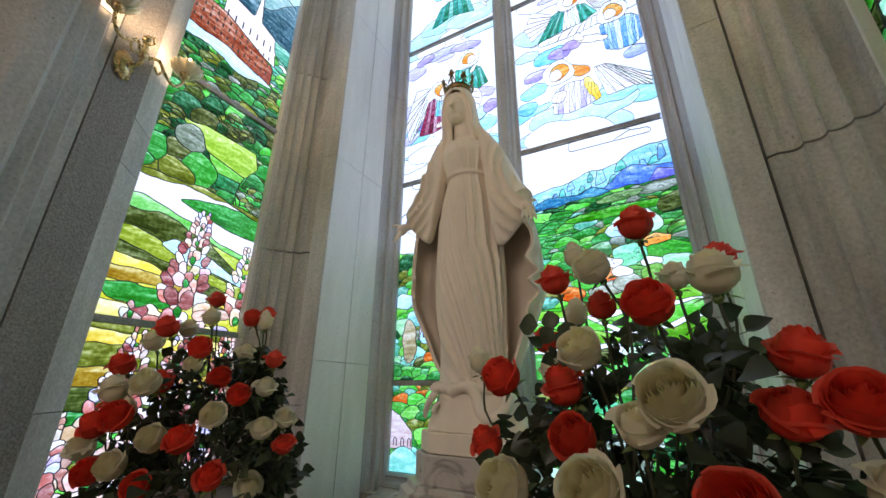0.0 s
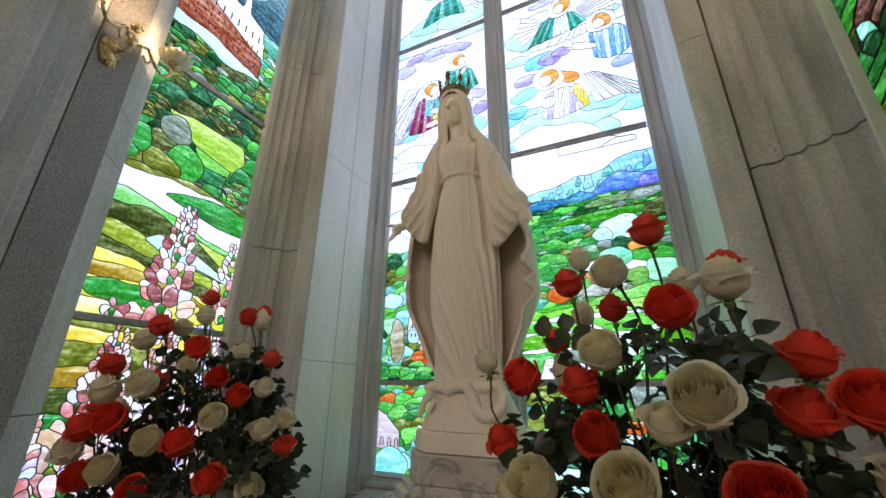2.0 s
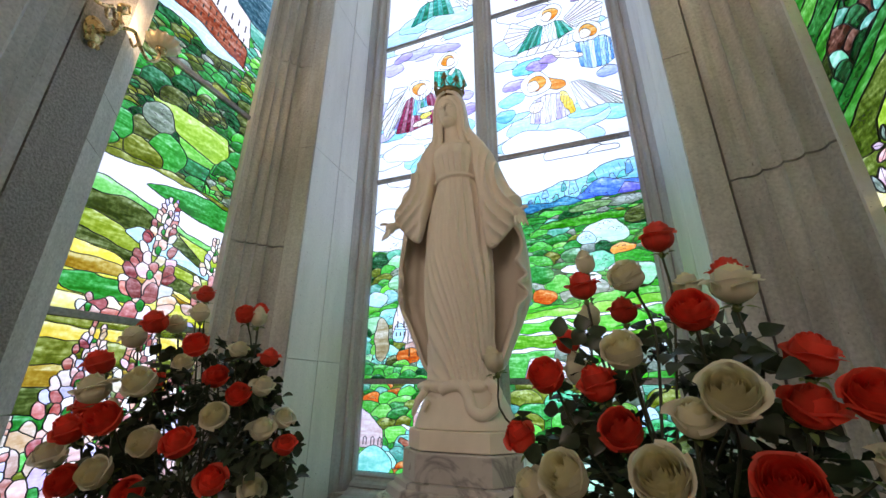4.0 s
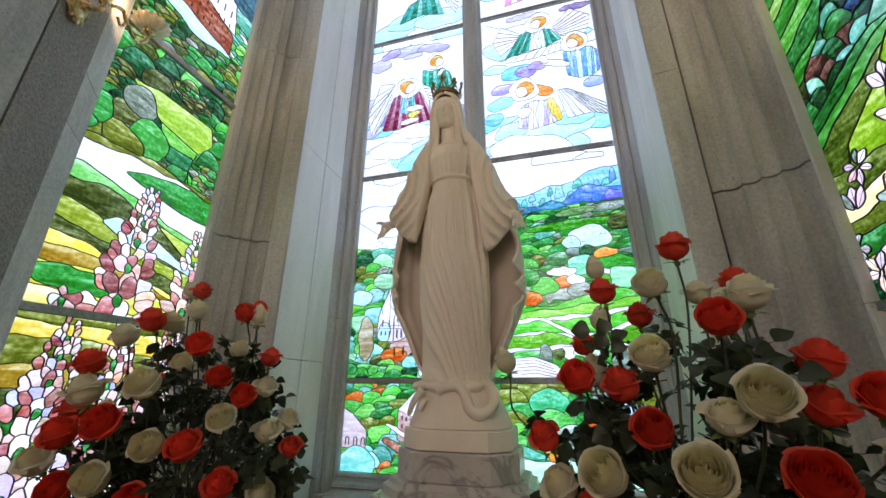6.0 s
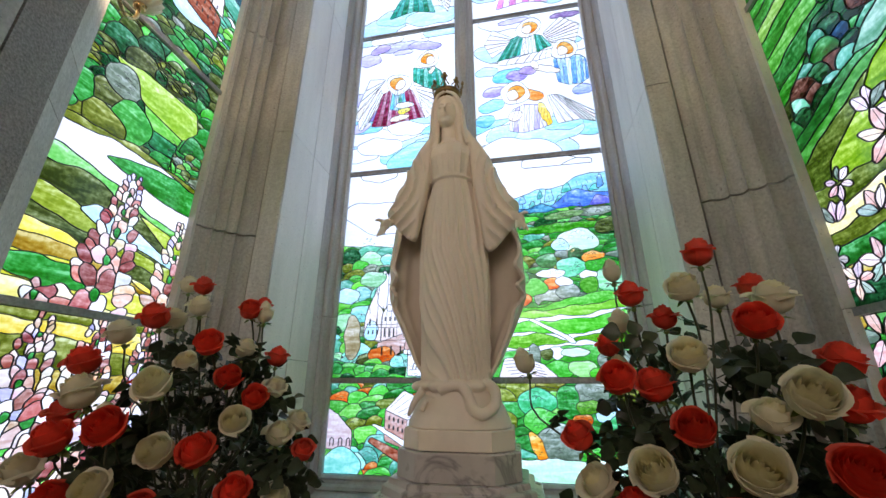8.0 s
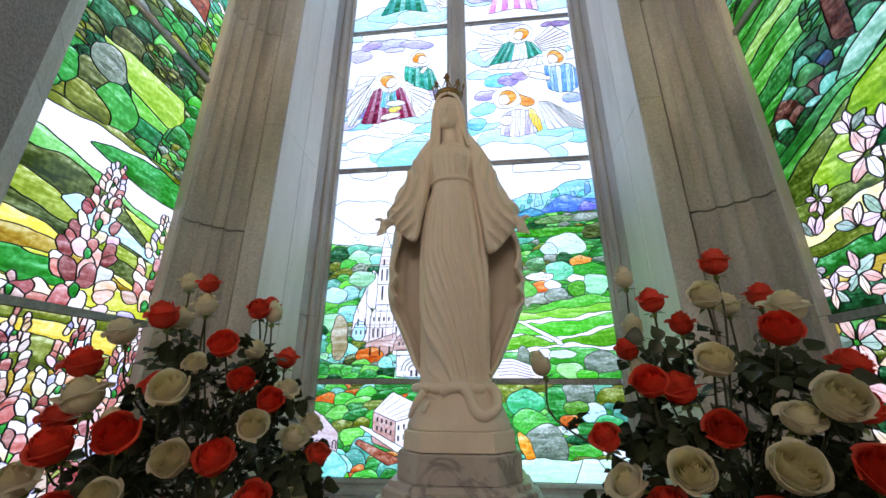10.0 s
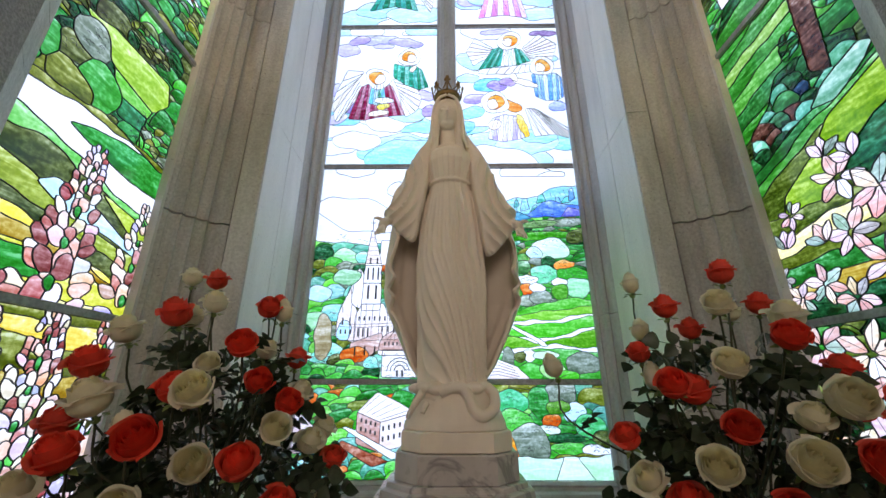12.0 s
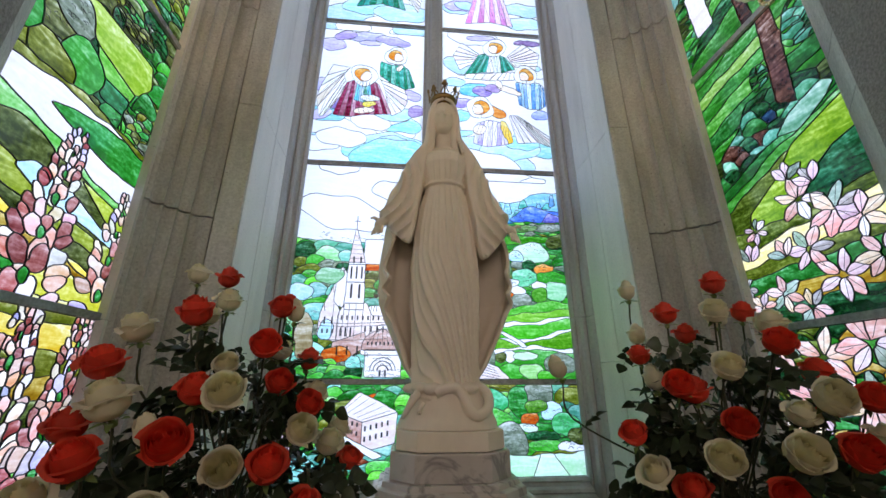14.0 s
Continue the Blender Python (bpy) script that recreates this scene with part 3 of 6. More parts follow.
def church(p):
    """A pale church: a spired tower on stepped roofs, and a domed chapel with a round portal before it."""
    p.paint(p.poly([(-1.02, 1.60), (-1.02, 1.86), (-1.08, 1.93), (-1.16, 1.93), (-1.20, 1.80), (-1.20, 1.60)]), PALEST)
    p.paint(p.poly([(-1.50, 1.72), (-1.49, 1.87), (-1.47, 1.93), (-1.44, 2.0), (-1.405, 2.09), (-1.395, 1.95), (-1.36, 1.90), (-1.36, 1.68)]), STONEG)
    p.paint(p.poly([(-1.405, 1.95), (-1.40, 2.10), (-1.385, 2.18), (-1.36, 2.21), (-1.33, 2.16), (-1.325, 1.90)]), PALEST)
    p.paint(p.poly([(-1.37, 1.66), (-1.37, 1.86), (-1.33, 1.95), (-1.18, 1.95), (-1.14, 1.86), (-1.02, 1.86), (-1.02, 1.72), (-1.12, 1.66)]), STONEG)
    p.paint(p.poly([(-1.335, 1.90), (-1.325, 2.24), (-1.205, 2.24), (-1.20, 1.90)]), PALEST)
    p.paint(p.poly([(-1.325, 2.24), (-1.292, 2.50), (-1.283, 2.50), (-1.235, 2.34), (-1.208, 2.24)]), STONEG)
    p.paint(p.poly([(-1.40, 1.58), (-1.39, 1.68), (-1.18, 1.75), (-1.16, 1.66), (-1.28, 1.58)]), SHADY)
    p.paint(p.poly([(-1.17, 1.46), (-1.17, 1.64), (-0.93, 1.64), (-0.93, 1.46)]), PALEST)
    p.paint(p.ellipse(-1.06, 1.66, 0.125, 0.125, 0, p.Z > 1.63), SHADY)
    p.paint(p.poly([(-1.10, 1.77), (-1.09, 1.80), (-1.03, 1.80), (-1.02, 1.77)]), PALEST)
    for k in range(2, 9):
        a = math.pi * k / 10
        p.lines.append(([(-1.06 + 0.122 * math.cos(a), 1.66), (-1.06 + 0.09 * math.cos(a), 1.66 + 0.10 * math.sin(a)), (-1.06, 1.782)], 0.0014))
    openings(p, -1.17, -0.95, 1.665, 8, 0.022, 0.0055)
    for r, w in ((0.085, 0.003), (0.062, 0.003), (0.036, 0.004)):
        p.lines.append(([(-1.05 + r * math.cos(math.pi * k / 8), 1.50 + r * math.sin(math.pi * k / 8)) for k in range(9)], w))
    openings(p, -1.085, -1.015, 1.465, 2, 0.04, 0.007)
    for z in (1.60, 1.635):
        p.lines.append(([(-1.17, z), (-0.94, z)], 0.0025))
    openings(p, -1.32, -1.21, 1.98, 2, 0.10, 0.007)
    openings(p, -1.32, -1.21, 2.12, 3, 0.09, 0.006)
    openings(p, -1.315, -1.215, 2.235, 2, 0.05, 0.006)
    for z in (1.945, 2.095, 2.225):
        p.lines.append(([(-1.33, z), (-1.20, z)], 0.003))
    for u0, u1, z, n, h in ((-1.48, -1.38, 1.80, 2, 0.05), (-1.36, -1.26, 1.72, 3, 0.06), (-1.36, -1.04, 1.83, 9, 0.03), (-1.39, -1.19, 1.60, 3, 0.06), (-1.48, -1.38, 1.74, 3, 0.03), (-1.20, -1.04, 1.75, 4, 0.04)):
        openings(p, u0, u1, z, n, h, 0.0055)
    for z in (1.79, 1.81, 1.70):
        p.lines.append(([(-1.48, z), (-1.30, z - 0.006), (-1.03, z + 0.008)], 0.0016))
    for x in (-1.405, -1.365, -1.335, -1.30, -1.255, -1.205, -1.15):
        p.lines.append(([(x, 1.71), (x + 0.004, 1.94)], 0.0016))
    for x, z in ((-1.47, 1.93), (-1.42, 2.06), (-1.365, 2.21), (-1.34, 2.2), (-1.20, 2.2), (-1.12, 1.93), (-1.03, 1.88)):
        p.lines.append(([(x - 0.012, z - 0.04), (x, z + 0.03), (x + 0.012, z - 0.04)], 0.0028))
    for i in range(6):
        z = 2.27 + 0.035 * i
        p.lines.append(([(-1.318 + 0.0045 * i, z), (-1.218 - 0.009 * i, z)], 0.0013))
    p.lines.append(([(-1.305, 2.56), (-1.265, 2.56)], 0.003))
    p.lines.append(([(-1.286, 2.49), (-1.286, 2.60)], 0.003))


wl1 = Panel(L0, L1, 0.872, 1.418, G1)
wl1.foliage(wl1.Z > 0, 0.085, [G1, G2, G4, ORANGE, AQUA, TEAL, G2, OLIVE, G1, G2], marks=0.5)
wl1.paint(wl1.poly([(-1.71, 1.26), (-1.64, 1.22), (-1.53, 1.12), (-1.53, 1.01), (-1.71, 1.01)]), (0.80, 0.64, 0.62))
wl1.paint(wl1.poly([(-1.31, 1.25), (-1.19, 1.37), (-1.05, 1.31), (-0.94, 1.25), (-1.16, 1.19)]), (0.93, 0.84, 0.80))
wl1.paint(wl1.poly([(-1.31, 1.25), (-1.16, 1.19), (-1.16, 1.02), (-1.31, 1.07)]), (0.66, 0.42, 0.36))
wl1.paint(wl1.poly([(-1.16, 1.19), (-0.94, 1.25), (-0.95, 1.07), (-1.16, 1.02)]), (0.90, 0.78, 0.72))
for k in range(5):
    wl1.lines.append(([(-1.28 + 0.03 * k, 1.262 - 0.014 * k), (-1.17 + 0.045 * k, 1.355 - 0.024 * k)], 0.0012))
wl1.paint(wl1.poly([(-1.40, 1.16), (-1.38, 1.17), (-1.02, 1.0), (-1.08, 0.98)]), WHITEG)
wl1.paint(wl1.poly([(-1.42, 1.06), (-1.40, 1.09), (-1.1, 0.97), (-1.2, 0.94)]), BRICK)
wl1.paint(wl1.ellipse(-1.60, 0.92, 0.14, 0.10), AQUA)
for i in range(5):
    for z in (1.08, 1.14):
        x = -1.14 + 0.035 * i
        wl1.lines.append(([(x, z + 0.01 * i * 0.8), (x, z + 0.03 + 0.008 * i)], 0.006))
for i in range(4):
    for z in (1.12, 1.17):
        x = -1.28 + 0.03 * i
        wl1.lines.append(([(x, z + 0.02 - 0.008 * i), (x, z + 0.045 - 0.008 * i)], 0.006))
for x in (-1.68, -1.62, -1.565):
    wl1.lines.append(([(x, 1.03), (x, 1.07), (x + 0.012, 1.08), (x + 0.024, 1.07), (x + 0.024, 1.03)], 0.004))
wl2 = Panel(L0, L1, 1.45, 3.026, WHITEG)
clouds(wl2, wl2.Z > 2.45, 3, [WHITEG, (0.86, 0.94, 0.95)], 0.14)
hill = wl2.under([(-1.71, 2.42), (-1.5, 2.40), (-1.33, 2.39), (-1.0, 2.38), (-0.8, 2.36)])
wl2.foliage(hill, 0.085, LEAFY + [AQUA, TEAL, (0.40, 0.75, 0.45)], marks=0.6)
wl2.paint(wl2.poly([(-1.22, 2.22), (-1.22, 2.42), (-1.0, 2.42), (-1.0, 2.22)]), (0.94, 0.88, 0.86))
wl2.paint(wl2.poly([(-1.22, 2.18), (-1.22, 2.23), (-1.0, 2.23), (-1.0, 2.18)]), ORANGE)
church(wl2)
wl2.paint(wl2.ellipse(-1.58, 1.72, 0.06, 0.16, 4), (0.52, 0.44, 0.28))
for u, z, ru, rz, c in ((-1.36, 1.60, 0.10, 0.055, ORANGE), (-1.44, 1.76, 0.05, 0.07, ICE), (-1.64, 2.02, 0.09, 0.06, ICE), (-1.45, 2.14, 0.10, 0.06, (0.36, 0.66, 0.40)), (-1.42, 1.52, 0.07, 0.06, G4), (-1.24, 1.53, 0.05, 0.07, AQUA)):
    wl2.paint(wl2.ellipse(u, z, ru, rz), c)
wl2.foliage(wl2.under([(-1.71, 1.56), (-1.3, 1.53), (-1.0, 1.50), (-0.8, 1.52)]) & ((wl2.U < -1.18) | (wl2.U > -0.93)), 0.075, [G1, G2, G3, G2, G4], marks=0.7)
MISTY = [WHITEG, ICE, WHITEG, (0.42, 0.84, 0.90), (0.50, 0.88, 0.90), WHITEG, (0.62, 0.88, 0.96)]
FEATHER = [WHITEG, (0.93, 0.90, 0.86), (0.95, 0.93, 0.92), (0.92, 0.86, 0.80)]
PURPLE = [(0.42, 0.34, 0.66), (0.40, 0.28, 0.52), (0.52, 0.44, 0.74), LILAC]


def strips(p, top, bottom, n, palette, line=0.0013):
    """Cloth folds or feathers: n narrow strips between an upper and a lower line of points."""
    def along(pts, f):
        q = f * (len(pts) - 1)
        i = min(int(q), len(pts) - 2)
        return tuple(a + (b - a) * (q - i) for a, b in zip(pts[i], pts[i + 1]))
    for i in range(n):
        a, b, c, d = along(top, i / n), along(top, (i + 1) / n), along(bottom, (i + 1) / n), along(bottom, i / n)
        p.paint(p.poly([a, b, c, d]), tint(palette[i % len(palette)], 0.12))
        if line:
            m = ((b[0] + c[0]) / 2 + 0.1 * (c[1] - b[1]), (b[1] + c[1]) / 2)
            p.lines.append(([b, m, c], line))


def head(p, u, z, r, face):
    """A plain round head with hair and a pale halo, without features."""
    p.paint(p.ellipse(u, z, r * 1.62, r * 1.6), WHITEG)
    p.paint(p.ellipse(u - 0.12 * r * face, z + 0.10 * r, r * 1.0, r * 1.02), (0.85, 0.42, 0.10))
    p.paint(p.ellipse(u + 0.26 * r * face, z - 0.22 * r, r * 0.66, r * 0.78), (0.95, 0.82, 0.70))
    for k in range(4):
        a = radians(60 + 35 * k)
        p.lines.append(([(u - 0.1 * r * face + 0.95 * r * math.cos(a), z + 0.95 * r * math.sin(a)), (u - 0.2 * r * face + 0.6 * r * math.cos(a + 0.3), z + 0.5 * r * math.sin(a + 0.3))], 0.0012))


ROBES = {"wine": [(0.40, 0.06, 0.14), (0.62, 0.30, 0.40), (0.34, 0.05, 0.12), (0.72, 0.45, 0.52)], "jade": [(0.02, 0.42, 0.30), (0.10, 0.58, 0.48), (0.02, 0.34, 0.22), (0.25, 0.66, 0.56)],
         "blue": [(0.22, 0.50, 0.85), (0.55, 0.78, 0.94), (0.30, 0.58, 0.90), (0.75, 0.88, 0.96)], "pale": [(0.92, 0.88, 0.94), LILAC, (0.94, 0.90, 0.92), (0.80, 0.74, 0.92)]}
CUFF = (0.94, 0.84, 0.72)
wl3 = Panel(L0, L1, 3.06, 4.50, WHITEG)
clouds(wl3, wl3.Z < 3.6, 16, MISTY, 0.13)
clouds(wl3, wl3.Z > 4.42, 4, [ICE, WHITEG, LILAC], 0.10)
for u, z, ru, rz, t in ((-1.36, 4.36, 0.20, 0.055, 4), (-1.10, 4.33, 0.16, 0.05, -10), (-1.62, 4.25, 0.11, 0.075, 0), (-1.52, 4.36, 0.10, 0.05, 15), (-1.68, 3.80, 0.06, 0.07, 0), (-1.66, 3.50, 0.10, 0.05, 20), (-1.54, 3.62, 0.08, 0.06, 10),
                        (-0.92, 3.74, 0.09, 0.05, -20), (-0.88, 3.58, 0.07, 0.06, 0), (-1.30, 4.29, 0.10, 0.03, 0)):
    wl3.paint(wl3.ellipse(u, z, ru, rz, t), tint(random.choice(PURPLE), 0.15))
strips(wl3, [(-1.45, 4.00), (-1.50, 3.92), (-1.46, 3.80)], [(-1.60, 4.02), (-1.71, 3.70), (-1.66, 3.44), (-1.56, 3.60)], 8, FEATHER)
strips(wl3, [(-1.20, 3.92), (-1.15, 3.80), (-1.13, 3.70)], [(-1.05, 3.90), (-0.94, 3.72), (-0.98, 3.58), (-1.08, 3.52)], 7, FEATHER)
strips(wl3, [(-1.20, 4.09), (-1.10, 4.06), (-1.00, 4.06), (-0.95, 4.02)], [(-1.20, 3.94), (-1.10, 3.86), (-0.98, 3.80), (-0.89, 3.83)], 9, ROBES["jade"])
wl3.paint(wl3.ellipse(-1.03, 4.03, 0.045, 0.022, 60), CUFF)
head(wl3, -1.06, 4.16, 0.062, 1)
strips(wl3, [(-1.47, 3.84), (-1.40, 3.87), (-1.33, 3.86), (-1.25, 3.87), (-1.20, 3.84)], [(-1.56, 3.50), (-1.42, 3.49), (-1.30, 3.52), (-1.18, 3.53), (-1.08, 3.54)], 12, ROBES["wine"])
strips(wl3, [(-1.38, 3.86), (-1.28, 3.86)], [(-1.40, 3.66), (-1.24, 3.62)], 4, [SKYB, (0.55, 0.80, 0.90), TEAL])
wl3.paint(wl3.ellipse(-1.27, 3.69, 0.085, 0.032, 0), WHITEG)
wl3.paint(wl3.ellipse(-1.27, 3.63, 0.06, 0.028, 10), YELLOW)
wl3.paint(wl3.ellipse(-1.31, 3.56, 0.09, 0.03, 8), CUFF)
head(wl3, -1.33, 3.93, 0.07, 1)
wl4 = Panel(L0, L1, 4.534, TOP - 0.1, WHITEG)
clouds(wl4, wl4.Z > 0, 9, MISTY, 0.13)
strips(wl4, [(-1.36, 4.95), (-1.22, 5.02), (-1.06, 4.95)], [(-1.46, 4.72), (-1.22, 4.78), (-1.00, 4.72)], 8, ROBES["jade"])
strips(wl4, [(-1.06, 5.10), (-1.02, 4.95)], [(-0.84, 4.95), (-0.88, 4.70)], 6, FEATHER)
head(wl4, -1.22, 5.10, 0.065, 1)

# -- end window, east light: mountains, valley, road, cloud and figures --
wr1 = Panel(R0, R1, 0.872, 1.418, G1)
wr1.foliage(wr1.Z > 0.98, 0.10, [G1, G2, G2, G4, TEAL, OLIVE, G2], marks=0.8)
for u, z, ru, rz, t, c in ((0.0, 1.36, 0.10, 0.10, 0, GREYG), (-0.15, 1.31, 0.07, 0.10, 10, G2), (-0.34, 1.31, 0.12, 0.075, 0, (0.10, 0.60, 0.30)), (-0.30, 1.19, 0.12, 0.08, -10, G1), (0.07, 1.25, 0.08, 0.055, 20, ICE), (-0.03, 1.28, 0.08, 0.04, 0, (0.14, 0.38, 0.06)),
                           (-0.08, 1.20, 0.065, 0.04, 15, ORANGE), (-0.10, 1.15, 0.08, 0.025, -5, (0.80, 0.92, 0.80)), (0.16, 1.17, 0.10, 0.07, 10, (0.10, 0.58, 0.24)), (0.0, 1.10, 0.12, 0.03, 0, G3), (-0.22, 1.08, 0.13, 0.10, -20, GREYG),
                           (0.02, 1.045, 0.12, 0.035, 0, G1), (0.19, 1.04, 0.10, 0.032, 0, WHITEG), (0.24, 1.10, 0.07, 0.05, 0, MOSS), (-0.35, 1.06, 0.035, 0.09, 25, (0.90, 0.42, 0.06))):
    wr1.paint(wr1.ellipse(u, z, ru, rz, t), c)
    wr1.scallops(u, z, ru, rz)
wr1.paint(wr1.under([(-0.66, 0.99), (0.0, 0.995), (0.27, 1.01)]), (0.62, 0.90, 0.64))
wr1.paint(wr1.poly([(-0.08, 0.87), (-0.02, 1.0), (0.06, 1.0), (0.16, 0.87)]), (0.72, 0.94, 0.72))
wr2 = Panel(R0, R1, 1.45, 3.026, WHITEG)
clouds(wr2, wr2.Z > 2.95, 2, [WHITEG], 0.1)
RIDGE = [(-0.66, 2.66), (-0.3, 2.73), (-0.22, 2.76), (-0.08, 2.77), (0.0, 2.80), (0.08, 2.85), (0.16, 2.87), (0.27, 2.86)]
ridge = wr2.under(RIDGE)
wr2.paint(ridge, (0.36, 0.72, 0.86))
for k in range(15):
    u = -0.64 + 0.062 * k + random.uniform(-0.01, 0.01)
    top = float(np.interp(u, *zip(*RIDGE)))
    w, h = random.uniform(0.02, 0.045), random.uniform(0.05, 0.12)
    z = top - random.uniform(-0.01, 0.10)
    wr2.paint(wr2.poly([(u - w, z - h), (u - 0.3 * w, z), (u + 0.5 * w, z + 0.01), (u + w, z - 0.8 * h)]) & ridge, tint(random.choice([(0.20, 0.66, 0.60), (0.28, 0.58, 0.88), (0.45, 0.80, 0.86), (0.16, 0.52, 0.48), (0.36, 0.70, 0.92)]), 0.12))
wr2.paint(wr2.poly([(-0.16, 2.60), (-0.08, 2.66), (0.0, 2.73), (0.06, 2.745), (0.15, 2.71), (0.27, 2.70), (0.27, 2.60)]), (0.14, 0.30, 0.80))
wr2.paint(wr2.poly([(0.12, 2.60), (0.18, 2.69), (0.27, 2.66), (0.27, 2.60)]), (0.24, 0.24, 0.66))
wr2.paint(wr2.poly([(-0.66, 2.56), (-0.5, 2.63), (-0.3, 2.61), (-0.2, 2.65), (-0.1, 2.60), (-0.1, 2.55), (-0.66, 2.50)]), (0.06, 0.30, 0.46))
for k in range(26):
    u = -0.62 + 0.034 * k
    z = float(np.interp(u, *zip(*RIDGE))) - random.uniform(0.02, 0.12)
    wr2.lines.append(([(u, z), (u + random.uniform(-0.01, 0.01), z - random.uniform(0.02, 0.05))], 0.0013))
valley = wr2.under([(-0.66, 2.54), (-0.1, 2.59), (0.05, 2.61), (0.27, 2.60)])
wr2.paint(valley, (0.06, 0.36, 0.20))
wr2.foliage(valley, 0.075, [G1, G2, G2, G3, G4, OLIVE, G2, GREYG, TEAL, G1, G2, G2], 0.6, marks=0.6)
for u, z, ru, rz, t, c in ((0.16, 2.56, 0.14, 0.035, 4, GREYG), (-0.05, 2.545, 0.14, 0.03, 6, (0.20, 0.36, 0.14)), (-0.10, 2.45, 0.30, 0.035, 3, (0.05, 0.36, 0.03)), (0.22, 2.45, 0.09, 0.05, 25, MOSS), (0.02, 2.35, 0.135, 0.085, 0, (0.68, 0.92, 0.72)),
                           (-0.10, 2.32, 0.06, 0.045, 0, ICE), (0.0, 2.24, 0.06, 0.05, 0, G3), (0.10, 2.225, 0.075, 0.04, 0, (0.95, 0.42, 0.10)), (-0.05, 2.16, 0.095, 0.068, 0, (0.22, 0.72, 0.44)), (0.16, 2.16, 0.12, 0.05, 0, (0.05, 0.46, 0.06)),
                           (-0.20, 2.21, 0.07, 0.05, 0, (0.14, 0.36, 0.16)), (-0.18, 2.12, 0.10, 0.03, 0, WHITEG)):
    wr2.paint(wr2.ellipse(u, z, ru, rz, t), c)
    wr2.scallops(u, z, ru, rz)
for u, z, ru, rz, c in ((0.18, 2.06, 0.10, 0.075, (0.40, 0.82, 0.48)), (0.06, 2.10, 0.06, 0.03, WHITEG), (0.06, 2.03, 0.06, 0.06, (0.12, 0.44, 0.06)), (-0.08, 1.99, 0.08, 0.05, GREYG), (-0.18, 2.05, 0.055, 0.042, (0.80, 0.24, 0.05)), (-0.10, 2.06, 0.06, 0.03, WHITEG),
                        (-0.30, 2.03, 0.09, 0.06, G1), (-0.42, 2.10, 0.10, 0.06, G2), (-0.40, 1.95, 0.08, 0.05, ORANGE)):
    wr2.paint(wr2.ellipse(u, z, ru, rz), c)
LAWN = (0.12, 0.60, 0.08)
wr2.stripes(wr2.Z > 0, [[(-0.66, 1.86), (-0.25, 1.90), (-0.05, 1.95), (0.10, 1.99), (0.27, 1.97)], [(-0.66, 1.85), (-0.25, 1.87), (0.0, 1.90), (0.27, 1.93)], [(-0.66, 1.80), (-0.30, 1.825), (0.0, 1.835), (0.27, 1.885)],
                        [(-0.66, 1.78), (-0.30, 1.80), (0.0, 1.812), (0.27, 1.862)], [(-0.66, 1.72), (-0.25, 1.73), (-0.12, 1.70), (0.05, 1.735), (0.27, 1.795)], [(-0.66, 1.70), (-0.25, 1.72), (-0.12, 1.675), (0.05, 1.712), (0.27, 1.772)],
                        [(-0.66, 1.62), (-0.25, 1.64), (-0.05, 1.675), (0.10, 1.655), (0.27, 1.645)], [(-0.66, 1.60), (-0.25, 1.62), (-0.05, 1.652), (0.10, 1.632), (0.27, 1.622)]],
            [LAWN, (0.30, 0.68, 0.12), WHITEG, LAWN, WHITEG, (0.20, 0.56, 0.06), WHITEG, (0.10, 0.50, 0.10)])
wr2.paint(wr2.poly([(-0.36, 1.815), (-0.33, 1.82), (-0.09, 1.695), (-0.06, 1.655), (-0.10, 1.655), (-0.13, 1.685)]), WHITEG)
for u, z, ru, rz, c in ((-0.19, 1.60, 0.045, 0.04, WHITEG), (-0.33, 1.58, 0.04, 0.075, GREYG), (-0.25, 1.59, 0.04, 0.035, MOSS), (-0.08, 1.60, 0.09, 0.028, (0.70, 0.90, 0.66)), (0.16, 1.55, 0.12, 0.07, GREYG), (-0.18, 1.50, 0.10, 0.05, G1), (-0.04, 1.50, 0.09, 0.05, (0.46, 0.78, 0.36)),
                        (0.06, 1.47, 0.07, 0.035, LAWN)):
    wr2.paint(wr2.ellipse(u, z, ru, rz), c)
wr2.paint(wr2.poly([(-0.56, 1.45), (-0.52, 1.57), (-0.40, 1.575), (-0.28, 1.53), (-0.19, 1.45)]), STONEG)
for k in range(5):
    wr2.lines.append(([(-0.54 + 0.012 * k, 1.55 - 0.02 * k), (-0.40, 1.558 - 0.02 * k), (-0.30 + 0.012 * k, 1.52 - 0.018 * k)], 0.0016))
wr3 = Panel(R0, R1, 3.06, 4.50, WHITEG)
clouds(wr3, wr3.Z < 3.42, 14, MISTY, 0.13)
clouds(wr3, wr3.Z > 4.0, 6, [WHITEG, ICE, (0.90, 0.90, 0.96)], 0.12)
for u, z, ru, rz, t, c in ((0.14, 4.43, 0.13, 0.035, 0, MAUVE), (-0.30, 4.45, 0.14, 0.03, 5, LILAC), (-0.38, 3.85, 0.13, 0.07, 15, SKYB), (-0.50, 3.70, 0.10, 0.05, 10, (0.52, 0.44, 0.74)), (-0.30, 3.84, 0.09, 0.055, 0, (0.46, 0.38, 0.70)), (-0.20, 3.88, 0.08, 0.045, 0, (0.48, 0.38, 0.60)),
                           (-0.52, 3.56, 0.11, 0.06, 15, (0.40, 0.80, 0.92)), (-0.58, 3.42, 0.08, 0.06, 0, SKYB), (-0.55, 3.92, 0.10, 0.05, 0, ICE), (0.20, 3.62, 0.08, 0.05, 0, (0.40, 0.50, 0.90))):
    wr3.paint(wr3.ellipse(u, z, ru, rz, t), tint(c, 0.1))
